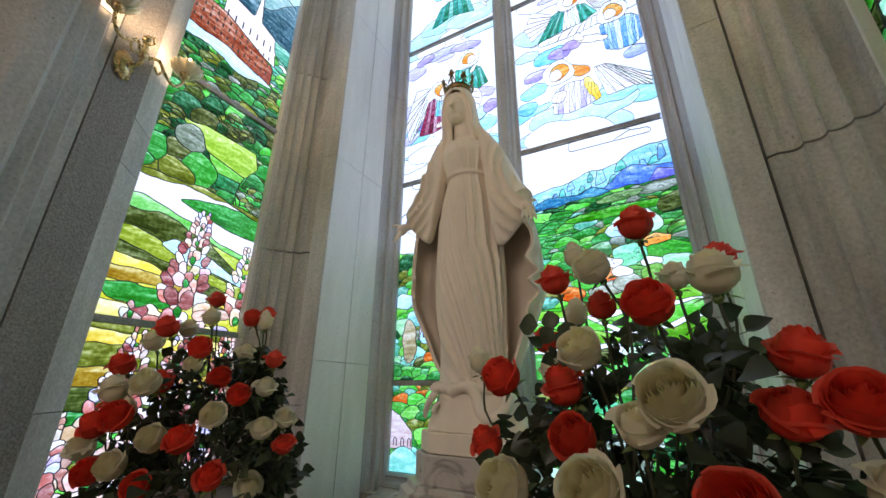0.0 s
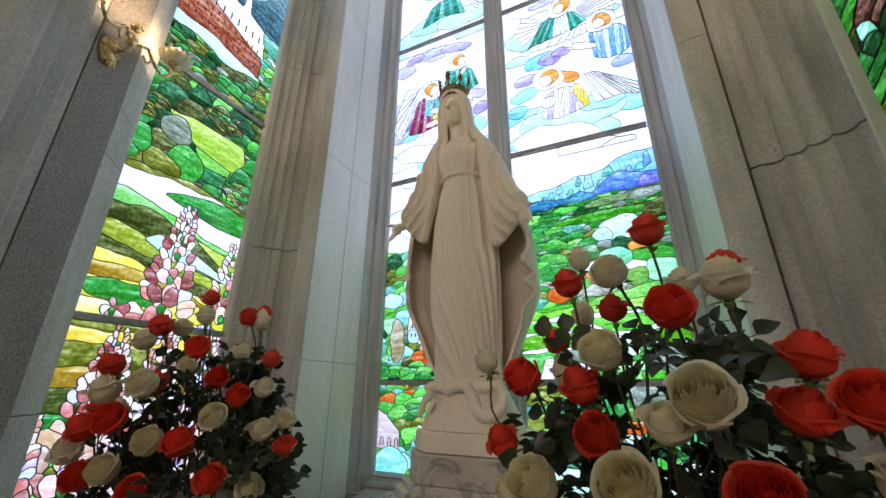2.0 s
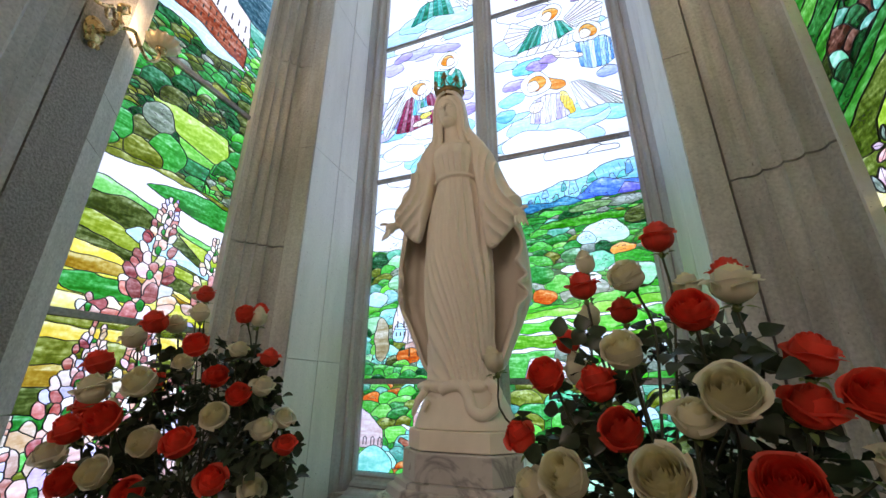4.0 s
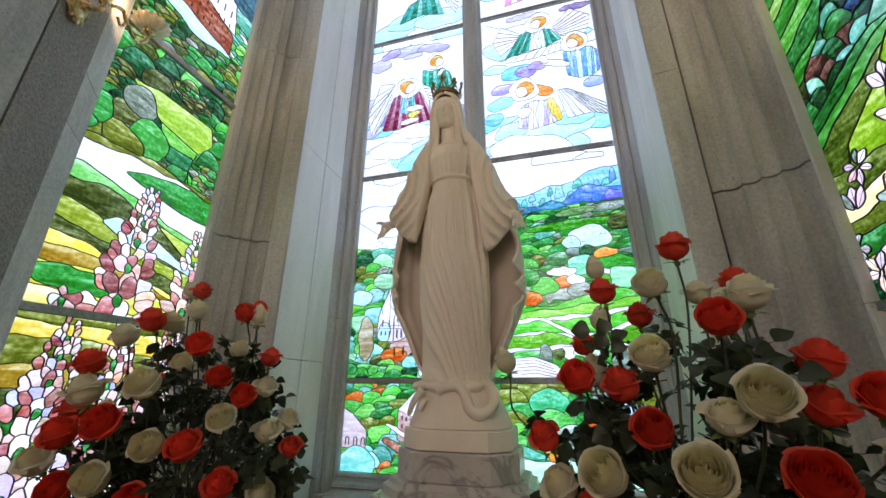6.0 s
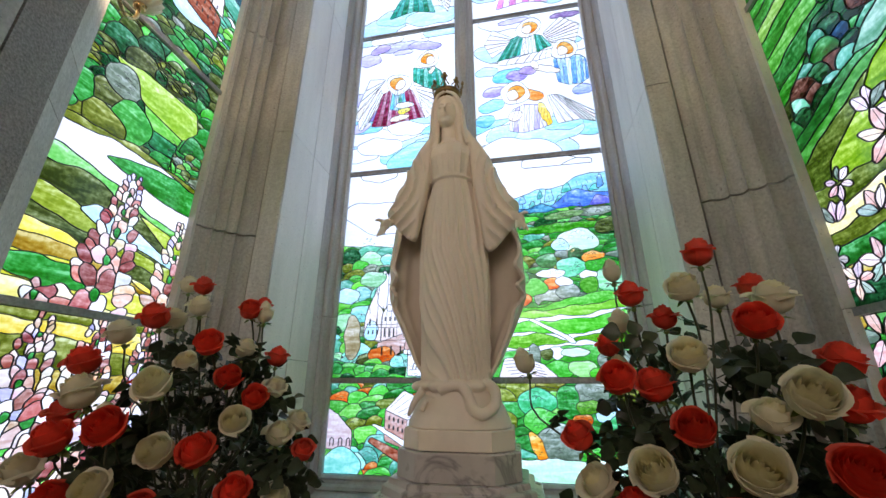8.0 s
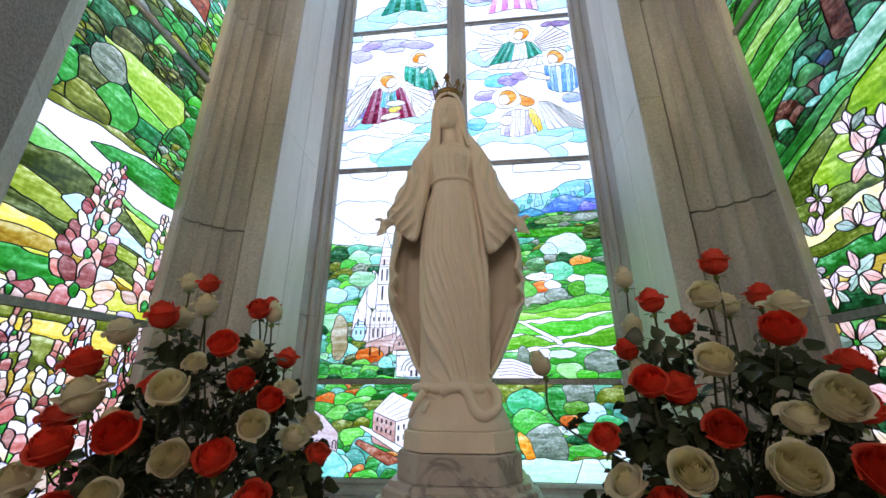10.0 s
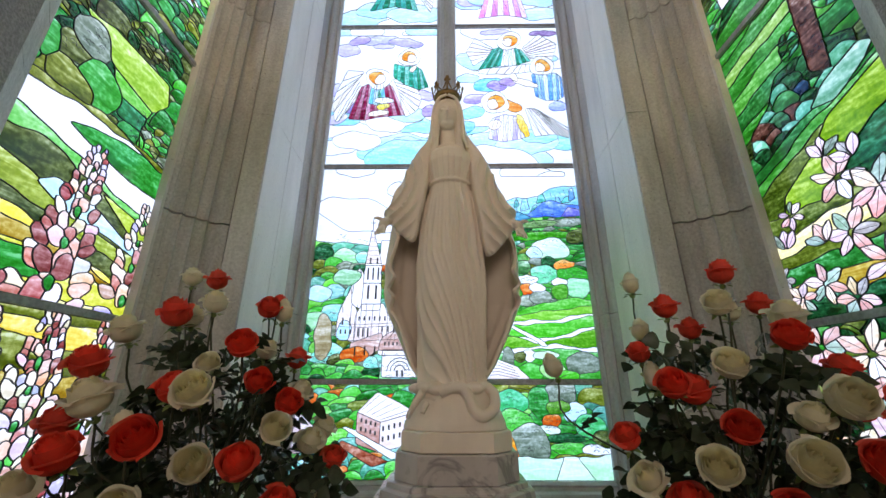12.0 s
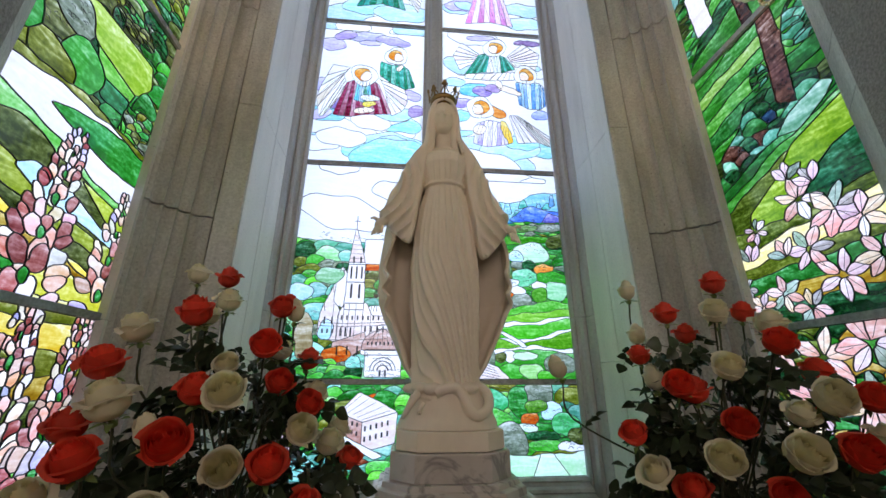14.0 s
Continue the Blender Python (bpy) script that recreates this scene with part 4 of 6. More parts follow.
strips(wr3, [(-0.32, 4.26), (-0.36, 4.16)], [(-0.48, 4.38), (-0.56, 4.22), (-0.50, 4.06)], 6, FEATHER)
strips(wr3, [(-0.06, 4.26), (0.0, 4.14)], [(0.10, 4.42), (0.25, 4.30), (0.20, 4.12)], 8, FEATHER)
strips(wr3, [(-0.32, 4.25), (-0.24, 4.28), (-0.19, 4.24)], [(-0.46, 4.01), (-0.34, 4.04), (-0.24, 4.06)], 7, ROBES["jade"])
strips(wr3, [(-0.13, 4.26), (-0.07, 4.24)], [(-0.13, 4.06), (0.01, 4.11)], 4, ROBES["jade"])
strips(wr3, [(-0.22, 4.26), (-0.13, 4.26)], [(-0.26, 4.05), (-0.12, 4.06)], 4, [WHITEG, (0.90, 0.90, 0.90)])
strips(wr3, [(-0.44, 4.02), (-0.12, 4.06), (0.0, 4.08)], [(-0.46, 3.97), (-0.2, 3.96), (0.0, 3.99)], 7, FEATHER)
head(wr3, -0.17, 4.345, 0.066, -1)
strips(wr3, [(0.0, 3.96), (0.10, 3.98), (0.22, 3.97), (0.26, 3.92)], [(0.02, 3.72), (0.10, 3.68), (0.20, 3.68), (0.26, 3.72)], 9, ROBES["blue"])
wr3.paint(wr3.ellipse(-0.06, 3.87, 0.12, 0.034, -20), CUFF)
wr3.paint(wr3.ellipse(-0.15, 3.93, 0.03, 0.05, 30), CUFF)
head(wr3, 0.10, 4.05, 0.066, -1)
strips(wr3, [(-0.08, 3.60), (0.0, 3.60), (0.06, 3.56)], [(-0.02, 3.32), (0.16, 3.34), (0.26, 3.30), (0.26, 3.40)], 9, FEATHER)
strips(wr3, [(-0.36, 3.50), (-0.26, 3.54), (-0.14, 3.52), (-0.09, 3.46)], [(-0.40, 3.30), (-0.28, 3.27), (-0.16, 3.29), (-0.07, 3.32)], 9, ROBES["pale"])
wr3.paint(wr3.ellipse(-0.34, 3.44, 0.055, 0.05, 30), CUFF)
wr3.paint(wr3.ellipse(-0.11, 3.43, 0.035, 0.12, 18), (0.95, 0.72, 0.20))
wr3.paint(wr3.ellipse(-0.20, 3.63, 0.11, 0.05, -28), (0.82, 0.36, 0.10))
head(wr3, -0.33, 3.66, 0.072, -1)
wr4 = Panel(R0, R1, 4.534, TOP - 0.1, WHITEG)
clouds(wr4, wr4.Z > 0, 10, [WHITEG, ICE, LILAC], 0.12)
strips(wr4, [(-0.34, 5.0), (-0.20, 5.06), (-0.06, 5.0)], [(-0.44, 4.62), (-0.20, 4.66), (0.02, 4.62)], 8, [(0.85, 0.45, 0.75), (0.94, 0.80, 0.90)])
head(wr4, -0.20, 5.14, 0.065, -1)

north = lambda u, z, d: (u, GLASS_Y - d, z)
w1 = window_light("window_1", "tall two-light stained glass window lit by daylight", [
    (wl1, "leaded glass with a white house and chapel in green trees"), (wl2, "leaded glass with a spired church among green trees"),
    (wl3, "leaded glass with robed figures on pale blue clouds"), (wl4, "leaded glass with pale clouds"),
    (wr1, "leaded glass with green rounded trees"), (wr2, "leaded glass with blue mountains and a green valley"),
    (wr3, "leaded glass with robed figures on pale blue clouds"), (wr4, "leaded glass with pale clouds")], north)
for z in (1.433, 3.043, 4.517):
    for a, b in ((L0 + 0.002, L1 - 0.006), (R0 + 0.006, R1 - 0.012)):
        bar(w1, box(bmesh.new(), a, b, 2.392, 2.425, z - 0.016, z + 0.016))

# -- west window: hills, a pale river and foxgloves --
U0, U1 = 0.60, 1.458
ww1 = Panel(U0, U1, 0.60, 1.664, OLIVE)
ww1.stripes(ww1.Z > 0, [[(0.6, 1.64), (1.46, 1.62)], [(0.6, 1.56), (1.0, 1.58), (1.46, 1.5)], [(0.6, 1.48), (1.46, 1.44)], [(0.6, 1.40), (1.46, 1.36)], [(0.6, 1.30), (1.46, 1.28)],
                        [(0.6, 1.2), (1.46, 1.22)], [(0.6, 1.1), (1.46, 1.12)], [(0.6, 0.95), (1.46, 0.97)]], [YELLOW, OLIVE, AMBER, MOSS, G2, G1, OLIVE, G2])
for u, t in ((0.68, -14), (0.82, 8), (0.98, -6), (1.12, 12), (1.3, -9)):
    ww1.paint(ww1.ellipse(u, 0.95, 0.03, 0.28, t), G4)
foxglove(ww1, 0.90, 1.66, 0.95, 0.13, 0.08)
foxglove(ww1, 1.12, 1.72, 0.80, 0.15, 0.05)
foxglove(ww1, 1.36, 1.72, 0.90, 0.12, 0.06)
foxglove(ww1, 0.70, 1.30, 0.70, 0.10, 0.05)
ww2 = Panel(U0, U1, 1.696, 3.10, G2)
ww2.foliage(ww2.under([(0.6, 3.2), (1.46, 3.2)]), 0.075, WOODS, 1.25, marks=0.9)
ww2.foliage(ww2.ellipse(1.18, 2.96, 0.13, 0.06), 0.03, [MOSS, OLIVE, G2, MOSS], marks=0.8)
ww2.foliage(ww2.ellipse(0.80, 2.80, 0.10, 0.07), 0.035, [MOSS, OLIVE, G3], marks=0.8)
ww2.paint(ww2.poly([(0.88, 2.83), (1.0, 2.87), (1.34, 2.87), (1.37, 2.76), (1.29, 2.66), (1.05, 2.71)]), (0.42, 0.62, 0.11))
ww2.paint(ww2.poly([(1.05, 2.71), (1.29, 2.66), (1.27, 2.60), (1.09, 2.60)]), (0.22, 0.60, 0.12))
ww2.paint(ww2.poly([(1.08, 2.61), (1.27, 2.61), (1.27, 2.53), (1.13, 2.52)]), (0.02, 0.26, 0.09))
ww2.paint(ww2.ellipse(0.94, 2.74, 0.085, 0.085, 0), GREYG)
ww2.paint(ww2.ellipse(1.02, 2.57, 0.105, 0.105, -25), (0.06, 0.42, 0.08))
ww2.paint(ww2.ellipse(0.91, 2.50, 0.10, 0.08, -12), OLIVE)
ww2.paint(ww2.ellipse(0.76, 2.60, 0.085, 0.085, -8), (0.05, 0.40, 0.09))
for u, z, ru, rz in ((0.94, 2.74, 0.085, 0.085), (0.94, 2.73, 0.06, 0.07), (1.18, 2.96, 0.12, 0.06)):
    ww2.scallops(u, z, ru, rz)
ww2.paint(ww2.ellipse(0.70, 2.50, 0.10, 0.05, 0), G2)
ww2.foliage(ww2.ellipse(1.38, 2.50, 0.12, 0.13), 0.042, [OLIVE, MOSS, G2, G1, GREYG], marks=0.8)
W = ww2.Z > 0
ww2.stripes(W, [[(0.6, 2.46), (0.79, 2.455), (1.05, 2.48), (1.27, 2.46), (1.46, 2.43)], [(0.6, 2.42), (0.79, 2.425), (1.05, 2.45), (1.27, 2.44), (1.46, 2.41)],
                [(0.6, 2.32), (0.79, 2.31), (0.97, 2.28), (1.15, 2.215), (1.33, 2.165), (1.46, 2.14)]], [OLIVE, WHITEG, (0.24, 0.64, 0.20)])
ww2.paint(ww2.poly([(0.96, 2.36), (1.05, 2.395), (1.2, 2.425), (1.33, 2.43), (1.46, 2.40), (1.47, 2.27), (1.29, 2.275), (1.10, 2.315)]), (0.03, 0.34, 0.06))
ww2.stripes(W, [[(0.6, 2.22), (0.79, 2.235), (0.92, 2.25), (1.08, 2.20), (1.2, 2.17), (1.46, 2.02)], [(0.6, 2.16), (0.82, 2.14), (0.95, 2.09), (1.03, 2.04), (1.2, 2.0), (1.46, 1.95)]], [MOSS, (0.34, 0.42, 0.06)])
ww2.paint(ww2.poly([(0.93, 2.09), (0.99, 2.135), (1.08, 2.13), (1.2, 2.085), (1.34, 2.02), (1.46, 1.99), (1.46, 1.95), (1.26, 2.0), (1.05, 2.03)]), ICE)
ww2.paint(ww2.poly([(1.17, 2.17), (1.36, 2.13), (1.46, 2.08), (1.46, 2.0), (1.34, 2.06)]), (0.50, 0.62, 0.10))
ww2.stripes(W, [[(0.6, 2.06), (0.85, 2.04), (0.95, 2.01), (1.05, 1.97), (1.46, 1.88)], [(0.6, 2.01), (0.85, 1.99), (1.04, 1.93), (1.2, 1.87), (1.46, 1.82)], [(0.6, 1.95), (0.9, 1.93), (1.04, 1.91), (1.46, 1.78)],
                [(0.6, 1.87), (0.92, 1.865), (1.05, 1.87), (1.46, 1.75)]], [MOSS, YELLOW, AMBER, (0.72, 0.72, 0.14)])
ww2.paint(ww2.ellipse(0.90, 1.81, 0.17, 0.05, -6), (0.03, 0.34, 0.06))
ww2.paint(ww2.under([(0.6, 1.77), (0.96, 1.755), (1.1, 1.72), (1.46, 1.70)]), CREAM)
foxglove(ww2, 1.09, 2.34, 1.70, 0.10, 0.04)
foxglove(ww2, 1.42, 2.23, 1.70, 0.07, 0.0)
foxglove(ww2, 0.89, 1.77, 1.66, 0.035)
ww3 = Panel(U0, U1, 3.132, 4.9, (0.30, 0.45, 0.50))
ww3.stripes(ww3.Z > 0, [[(0.6, 4.7), (1.0, 4.8), (1.46, 4.6)], [(0.6, 4.5), (1.46, 4.3)], [(0.6, 4.0), (1.2, 4.05), (1.46, 4.4)], [(0.6, 3.9), (1.46, 3.85)]], [ICE, (0.35, 0.55, 0.55), (0.10, 0.22, 0.26), TEAL])
ww3.foliage(ww3.under([(0.6, 3.88), (1.2, 3.78), (1.46, 3.7)]), 0.05, [G1, G2, TEAL, WHITEG, G4])
ww3.paint(ww3.poly([(0.92, 3.68), (0.92, 3.92), (1.12, 3.90), (1.15, 4.22), (1.18, 3.9), (1.3, 3.86), (1.34, 3.62)]), (0.95, 0.88, 0.86))
ww3.paint(ww3.poly([(0.6, 3.44), (0.6, 3.74), (0.95, 3.74), (1.33, 3.60), (1.33, 3.44), (0.95, 3.5)]), BRICK)
ww3.paint(ww3.under([(0.6, 3.46), (0.95, 3.50), (1.46, 3.42)]), ICE)
ww3.foliage(ww3.under([(0.6, 3.33), (0.85, 3.42), (1.1, 3.36), (1.46, 3.46)]), 0.06, WOODS)
for i in range(16):
    u = 0.64 + 0.043 * i
    for z in (3.54, 3.61, 3.67):
        ww3.lines.append(([(u, z - 0.03 * (i > 8)), (u, z + 0.03 - 0.03 * (i > 8))], 0.005))
for i in range(7):
    ww3.lines.append(([(0.95 + 0.055 * i, 3.72), (0.95 + 0.055 * i, 3.78)], 0.005))
GW, GE = XC - 1.45, XC + 1.505
w2 = window_light("window_2", "stained glass side window with hills and pink foxgloves", [
    (ww1, "leaded glass with pink foxglove bells and yellow meadow"), (ww2, "leaded glass with green hills and a pale river"), (ww3, "leaded glass with a brick-red town by the water")],
    lambda u, z, d: (GW + d, u, z))
for z in (1.68, 3.116):
    bar(w2, box(bmesh.new(), GW - 0.012, GW + 0.02, U0, U1 - 0.002, z - 0.015, z + 0.015))

# -- east window: slanting fields, bushes and lilies --
we1 = Panel(U0, U1, 0.60, 1.64, G2)
we1.foliage(we1.Z > 0, 0.08, [G2, G1, OLIVE, G3, AMBER])
for u, z, r, t in ((1.38, 1.56, 0.11, 10), (1.20, 1.52, 0.12, 40), (1.02, 1.56, 0.12, 5), (1.28, 1.36, 0.12, 20), (1.08, 1.34, 0.12, 50), (0.85, 1.50, 0.12, 33), (0.9, 1.28, 0.12, 10), (1.36, 1.18, 0.11, 0)):
    lily(we1, u, z, r, t)
we2 = Panel(U0, U1, 1.672, 3.125, G1)
slope = lambda za, zb: [(0.6, zb + 0.06), (0.8, zb), (1.15, (za + zb) / 2 + 0.02), (1.46, za)]
we2.stripes(we2.Z > 0, [slope(3.06, 3.14), slope(2.99, 3.04), slope(2.92, 2.98), slope(2.82, 2.92), slope(2.73, 2.84), slope(2.63, 2.74), slope(2.55, 2.68), slope(2.46, 2.60), slope(2.38, 2.56),
                         slope(2.31, 2.53), slope(2.26, 2.48)], [(0.10, 0.46, 0.10), (0.55, 0.74, 0.25), (0.06, 0.40, 0.06), (0.24, 0.66, 0.14), G2, (0.05, 0.42, 0.05), MOSS, G2, G2, (0.20, 0.64, 0.16), OLIVE])
we2.paint(we2.poly([(1.36, 2.12), (1.33, 2.21), (1.17, 2.31), (1.05, 2.43), (0.85, 2.50), (0.6, 2.58), (0.6, 2.42), (0.80, 2.36), (0.91, 2.33), (1.05, 2.24), (1.2, 2.10)]), (0.52, 0.72, 0.06))
we2.paint(we2.poly([(1.08, 2.22), (0.90, 2.335), (0.79, 2.36), (0.6, 2.42), (0.6, 2.20), (0.78, 2.17), (0.92, 2.13), (1.02, 2.11)]), (0.02, 0.22, 0.09))
we2.stripes(we2.Z > 0, [[(0.6, 2.22), (0.78, 2.175), (0.96, 2.13), (1.2, 2.12), (1.46, 2.14)], [(0.6, 2.16), (0.8, 2.11), (0.93, 2.085), (1.2, 2.06), (1.46, 2.02)], [(0.6, 2.0), (0.84, 1.98), (1.2, 1.98), (1.46, 1.95)],
                         [(0.6, 1.94), (1.0, 1.92), (1.46, 1.90)], [(0.6, 1.86), (1.0, 1.85), (1.46, 1.82)], [(0.6, 1.78), (1.46, 1.75)]], [OLIVE, CREAM, (0.30, 0.34, 0.06), G2, AMBER, G3])
we2.foliage(we2.poly([(1.42, 2.46), (1.40, 2.58), (1.26, 2.66), (1.20, 2.76), (1.0, 2.76), (0.86, 2.68), (0.86, 2.54), (1.05, 2.50), (1.2, 2.48), (1.38, 2.40)]), 0.065, [G3, TEAL, NAVY, AQUA, G3, G2, BROWN], 1.15)
we2.paint(we2.poly([(1.02, 3.125), (1.03, 2.96), (1.05, 2.65), (0.97, 2.60), (0.94, 2.94), (0.94, 3.125)]), BROWN)
we2.paint(we2.poly([(1.10, 2.50), (1.02, 2.57), (0.86, 2.62), (0.82, 2.58), (0.88, 2.53), (1.0, 2.47)]), (0.50, 0.80, 0.68))
we2.foliage(we2.ellipse(0.84, 2.94, 0.10, 0.12), 0.05, [TEAL, G3, AQUA, G1])
we2.foliage(we2.ellipse(1.09, 2.84, 0.05, 0.07), 0.04, [TEAL, G3, G2])
for u, z, r, t in ((1.10, 2.18, 0.10, 20), (0.98, 2.08, 0.11, 50), (1.33, 2.12, 0.065, 30), (1.12, 1.96, 0.095, 5), (0.90, 2.02, 0.09, 35), (1.46, 1.86, 0.06, 10), (1.28, 1.80, 0.085, 25), (1.03, 1.82, 0.10, 45), (0.88, 1.86, 0.09, 0),
                   (1.18, 1.72, 0.08, 15), (1.40, 1.76, 0.07, 50)):
    lily(we2, u, z, r, t)
for u, z, t in ((1.12, 2.28, 100), (1.02, 2.22, 70), (1.40, 1.98, 95), (1.22, 1.95, 70)):
    lily(we2, u, z, 0.09, t, True)
we3 = Panel(U0, U1, 3.157, 4.9, G2)
we3.stripes(we3.Z > 0, [slope(3.9, 4.3), slope(3.7, 4.0), slope(3.55, 3.75), slope(3.40, 3.62), slope(3.30, 3.50), slope(3.22, 3.38)], [ICE, G2, MOSS, G4, G3, (0.10, 0.50, 0.10)])
we3.foliage(we3.poly([(1.46, 3.2), (1.46, 3.7), (1.2, 3.9), (0.9, 3.8), (1.2, 3.5)]), 0.06, [G3, G2, TEAL, MOSS, G1])
we3.paint(we3.poly([(1.22, 3.36), (1.24, 3.7), (1.36, 3.7), (1.34, 3.36)]), (0.88, 0.82, 0.85))
we3.paint(we3.poly([(1.02, 3.157), (1.04, 3.6), (1.10, 3.6), (1.08, 3.157)]), BROWN)
# this window's glass is of a deeper green
for p in (we1, we2, we3):
    p.colours = [tuple(v * q for v, q in zip(c, (0.52, 0.64, 0.55))) if c[1] > c[0] else c for c in p.colours]
w3 = window_light("window_3", "stained glass side window with green fields and pink lilies", [
    (we1, "leaded glass with pink lilies and dark leaves"), (we2, "leaded glass with lilies before slanting green fields"), (we3, "leaded glass with green fields")],
    lambda u, z, d: (GE - d, u, z), True)
for z in (1.656, 3.141):
    bar(w3, box(bmesh.new(), GE - 0.02, GE + 0.012, U0, U1 - 0.002, z - 0.015, z + 0.015))

# ---- statue on its pedestal ----
SX, SY = -0.72, 1.61
TAU = 2 * math.pi


def table(rows, z):
    zs = [r[0] for r in rows]
    return [float(np.interp(z, zs, [r[k] for r in rows])) for k in range(1, len(rows[0]))]


def statue():
    bm = bmesh.new()
    at = lambda x, y, z: (SX + x, SY + y, z)
    # gown: height, half width, half depth, middle's x, middle's y, depth of folds
    gown = [(1.35, 0.150, 0.115, 0.01, 0.0, 0.012), (1.45, 0.145, 0.11, 0.01, -0.005, 0.014), (1.60, 0.148, 0.12, 0.005, -0.012, 0.013), (1.80, 0.160, 0.128, 0.003, -0.018, 0.011), (1.95, 0.163, 0.13, 0.003, -0.022, 0.010),
            (2.15, 0.150, 0.122, 0, -0.025, 0.008), (2.30, 0.125, 0.108, 0, -0.026, 0.006), (2.385, 0.104, 0.094, 0, -0.026, 0.003), (2.425, 0.104, 0.094, 0, -0.028, 0.003), (2.46, 0.112, 0.104, 0, -0.034, 0.006),
            (2.52, 0.122, 0.118, 0, -0.042, 0.004), (2.575, 0.122, 0.108, 0, -0.035, 0.0015), (2.61, 0.092, 0.08, -0.004, -0.03, 0.0), (2.645, 0.05, 0.055, -0.008, -0.04, 0.0), (2.73, 0.043, 0.046, -0.01, -0.07, 0.0)]
    N = 200
    rings = []
    for z in np.linspace(1.35, 2.73, 170):
        rx, ry, cx, cy, f = table(gown, z)
        ring = []
        for i in range(N):
            a = TAU * i / N
            front = max(0.0, -math.sin(a))
            # folds sweep from the waist towards the figure's left foot
            b = a - 1.9 * max(0.0, 2.02 - z) * front + 0.10 * math.sin(3 * a + 2 * z)
            n = 10
            ridge = (1 - abs(math.sin(n * b))) ** 2.0 * (0.65 + 0.35 * math.sin(2.3 * b + 1.2))
            fine = (1 - abs(math.sin(2 * n * b + 0.8))) ** 2.0
            # the bent knee presses through and smooths the cloth
            knee = math.exp(-((a + 1.02) / 0.34) ** 2 - ((z - 1.76) / 0.17) ** 2)
            d = f * (2.3 * ridge + 0.8 * fine - 0.8) * (1 - 0.85 * knee) + 0.022 * knee
            belly = 0.010 * math.exp(-((a + 1.57) / 0.6) ** 2 - ((z - 2.26) / 0.10) ** 2)
            d += belly
            ring.append(at(cx + (rx + d) * math.cos(a), cy + (ry + d) * math.sin(a), z))
        rings.append(ring)
    loft(bm, rings)
    # cloak and veil, open in front: height, half width, half depth, edge's angle from the back, middle's x and y, ripple
    cloak = [(1.40, 0.140, 0.13, 96, 0.01, 0.02, 0.02), (1.437, 0.157, 0.14, 98, 0.01, 0.02, 0.02), (1.50, 0.20, 0.15, 102, 0.01, 0.015, 0.025), (1.60, 0.245, 0.16, 108, 0.012, 0.01, 0.025), (1.71, 0.298, 0.17, 112, 0.012, 0.005, 0.02),
             (1.80, 0.332, 0.175, 114, 0.012, 0.0, 0.02), (1.955, 0.330, 0.17, 114, 0.012, -0.005, 0.016), (2.08, 0.318, 0.165, 114, 0.01, -0.01, 0.016), (2.20, 0.300, 0.155, 112, 0.008, -0.012, 0.016), (2.30, 0.285, 0.145, 112, 0.006, -0.012, 0.014),
             (2.39, 0.252, 0.135, 115, 0.004, -0.012, 0.012), (2.46, 0.226, 0.128, 122, 0.002, -0.012, 0.012), (2.53, 0.200, 0.120, 132, 0.0, -0.012, 0.010), (2.585, 0.172, 0.112, 138, -0.003, -0.02, 0.009), (2.625, 0.138, 0.108, 138, -0.005, -0.035, 0.008),
             (2.665, 0.112, 0.105, 132, -0.008, -0.055, 0.006), (2.73, 0.098, 0.105, 122, -0.011, -0.07, 0.004), (2.80, 0.091, 0.105, 117, -0.012, -0.08, 0.003), (2.86, 0.084, 0.102, 127, -0.012, -0.085, 0.002), (2.90, 0.068, 0.085, 152, -0.012, -0.086, 0.0),
             (2.932, 0.045, 0.06, 160, -0.012, -0.086, 0.0), (2.948, 0.015, 0.02, 175, -0.012, -0.086, 0.0)]
    rings, half = [], 84
    for z in np.linspace(1.40, 2.948, 190):
        rx, ry, edge, cx, cy, rip = table(cloak, z)
        thick = 0.019 if z < 2.6 else 0.017
        ruffle = max(0.0, min(1.0, (z - 1.66) / 0.08, (2.16 - z) / 0.06))
        outer, inner = [], []
        for i in range(half + 1):
            s = -1 + 2 * i / half
            a = radians(90 + s * edge)
            ed = abs(s) ** 8
            side = 1.7 if s > 0 else 0.0
            k = 1 + rip * (math.cos(9 * a + z * 2 + math.sin(z * 5)) + 0.5 * math.cos(17 * a + z * 4))
            wave = 0.016 * ruffle * ed * math.sin(z * 44 + side + 1.5 * math.sin(z * 17))
            dx = wave * math.copysign(1, math.cos(a))
            outer.append(at(cx + dx + rx * k * math.cos(a), cy + ry * k * math.sin(a) + 1.2 * wave, z))
            kx, ky = max(0.002, rx * k - thick), max(0.002, ry * k - thick)
            inner.append(at(cx + dx + kx * math.cos(a), cy + ky * math.sin(a) + 1.2 * wave, z))
        rings.append(outer + inner[::-1])
    loft(bm, rings)
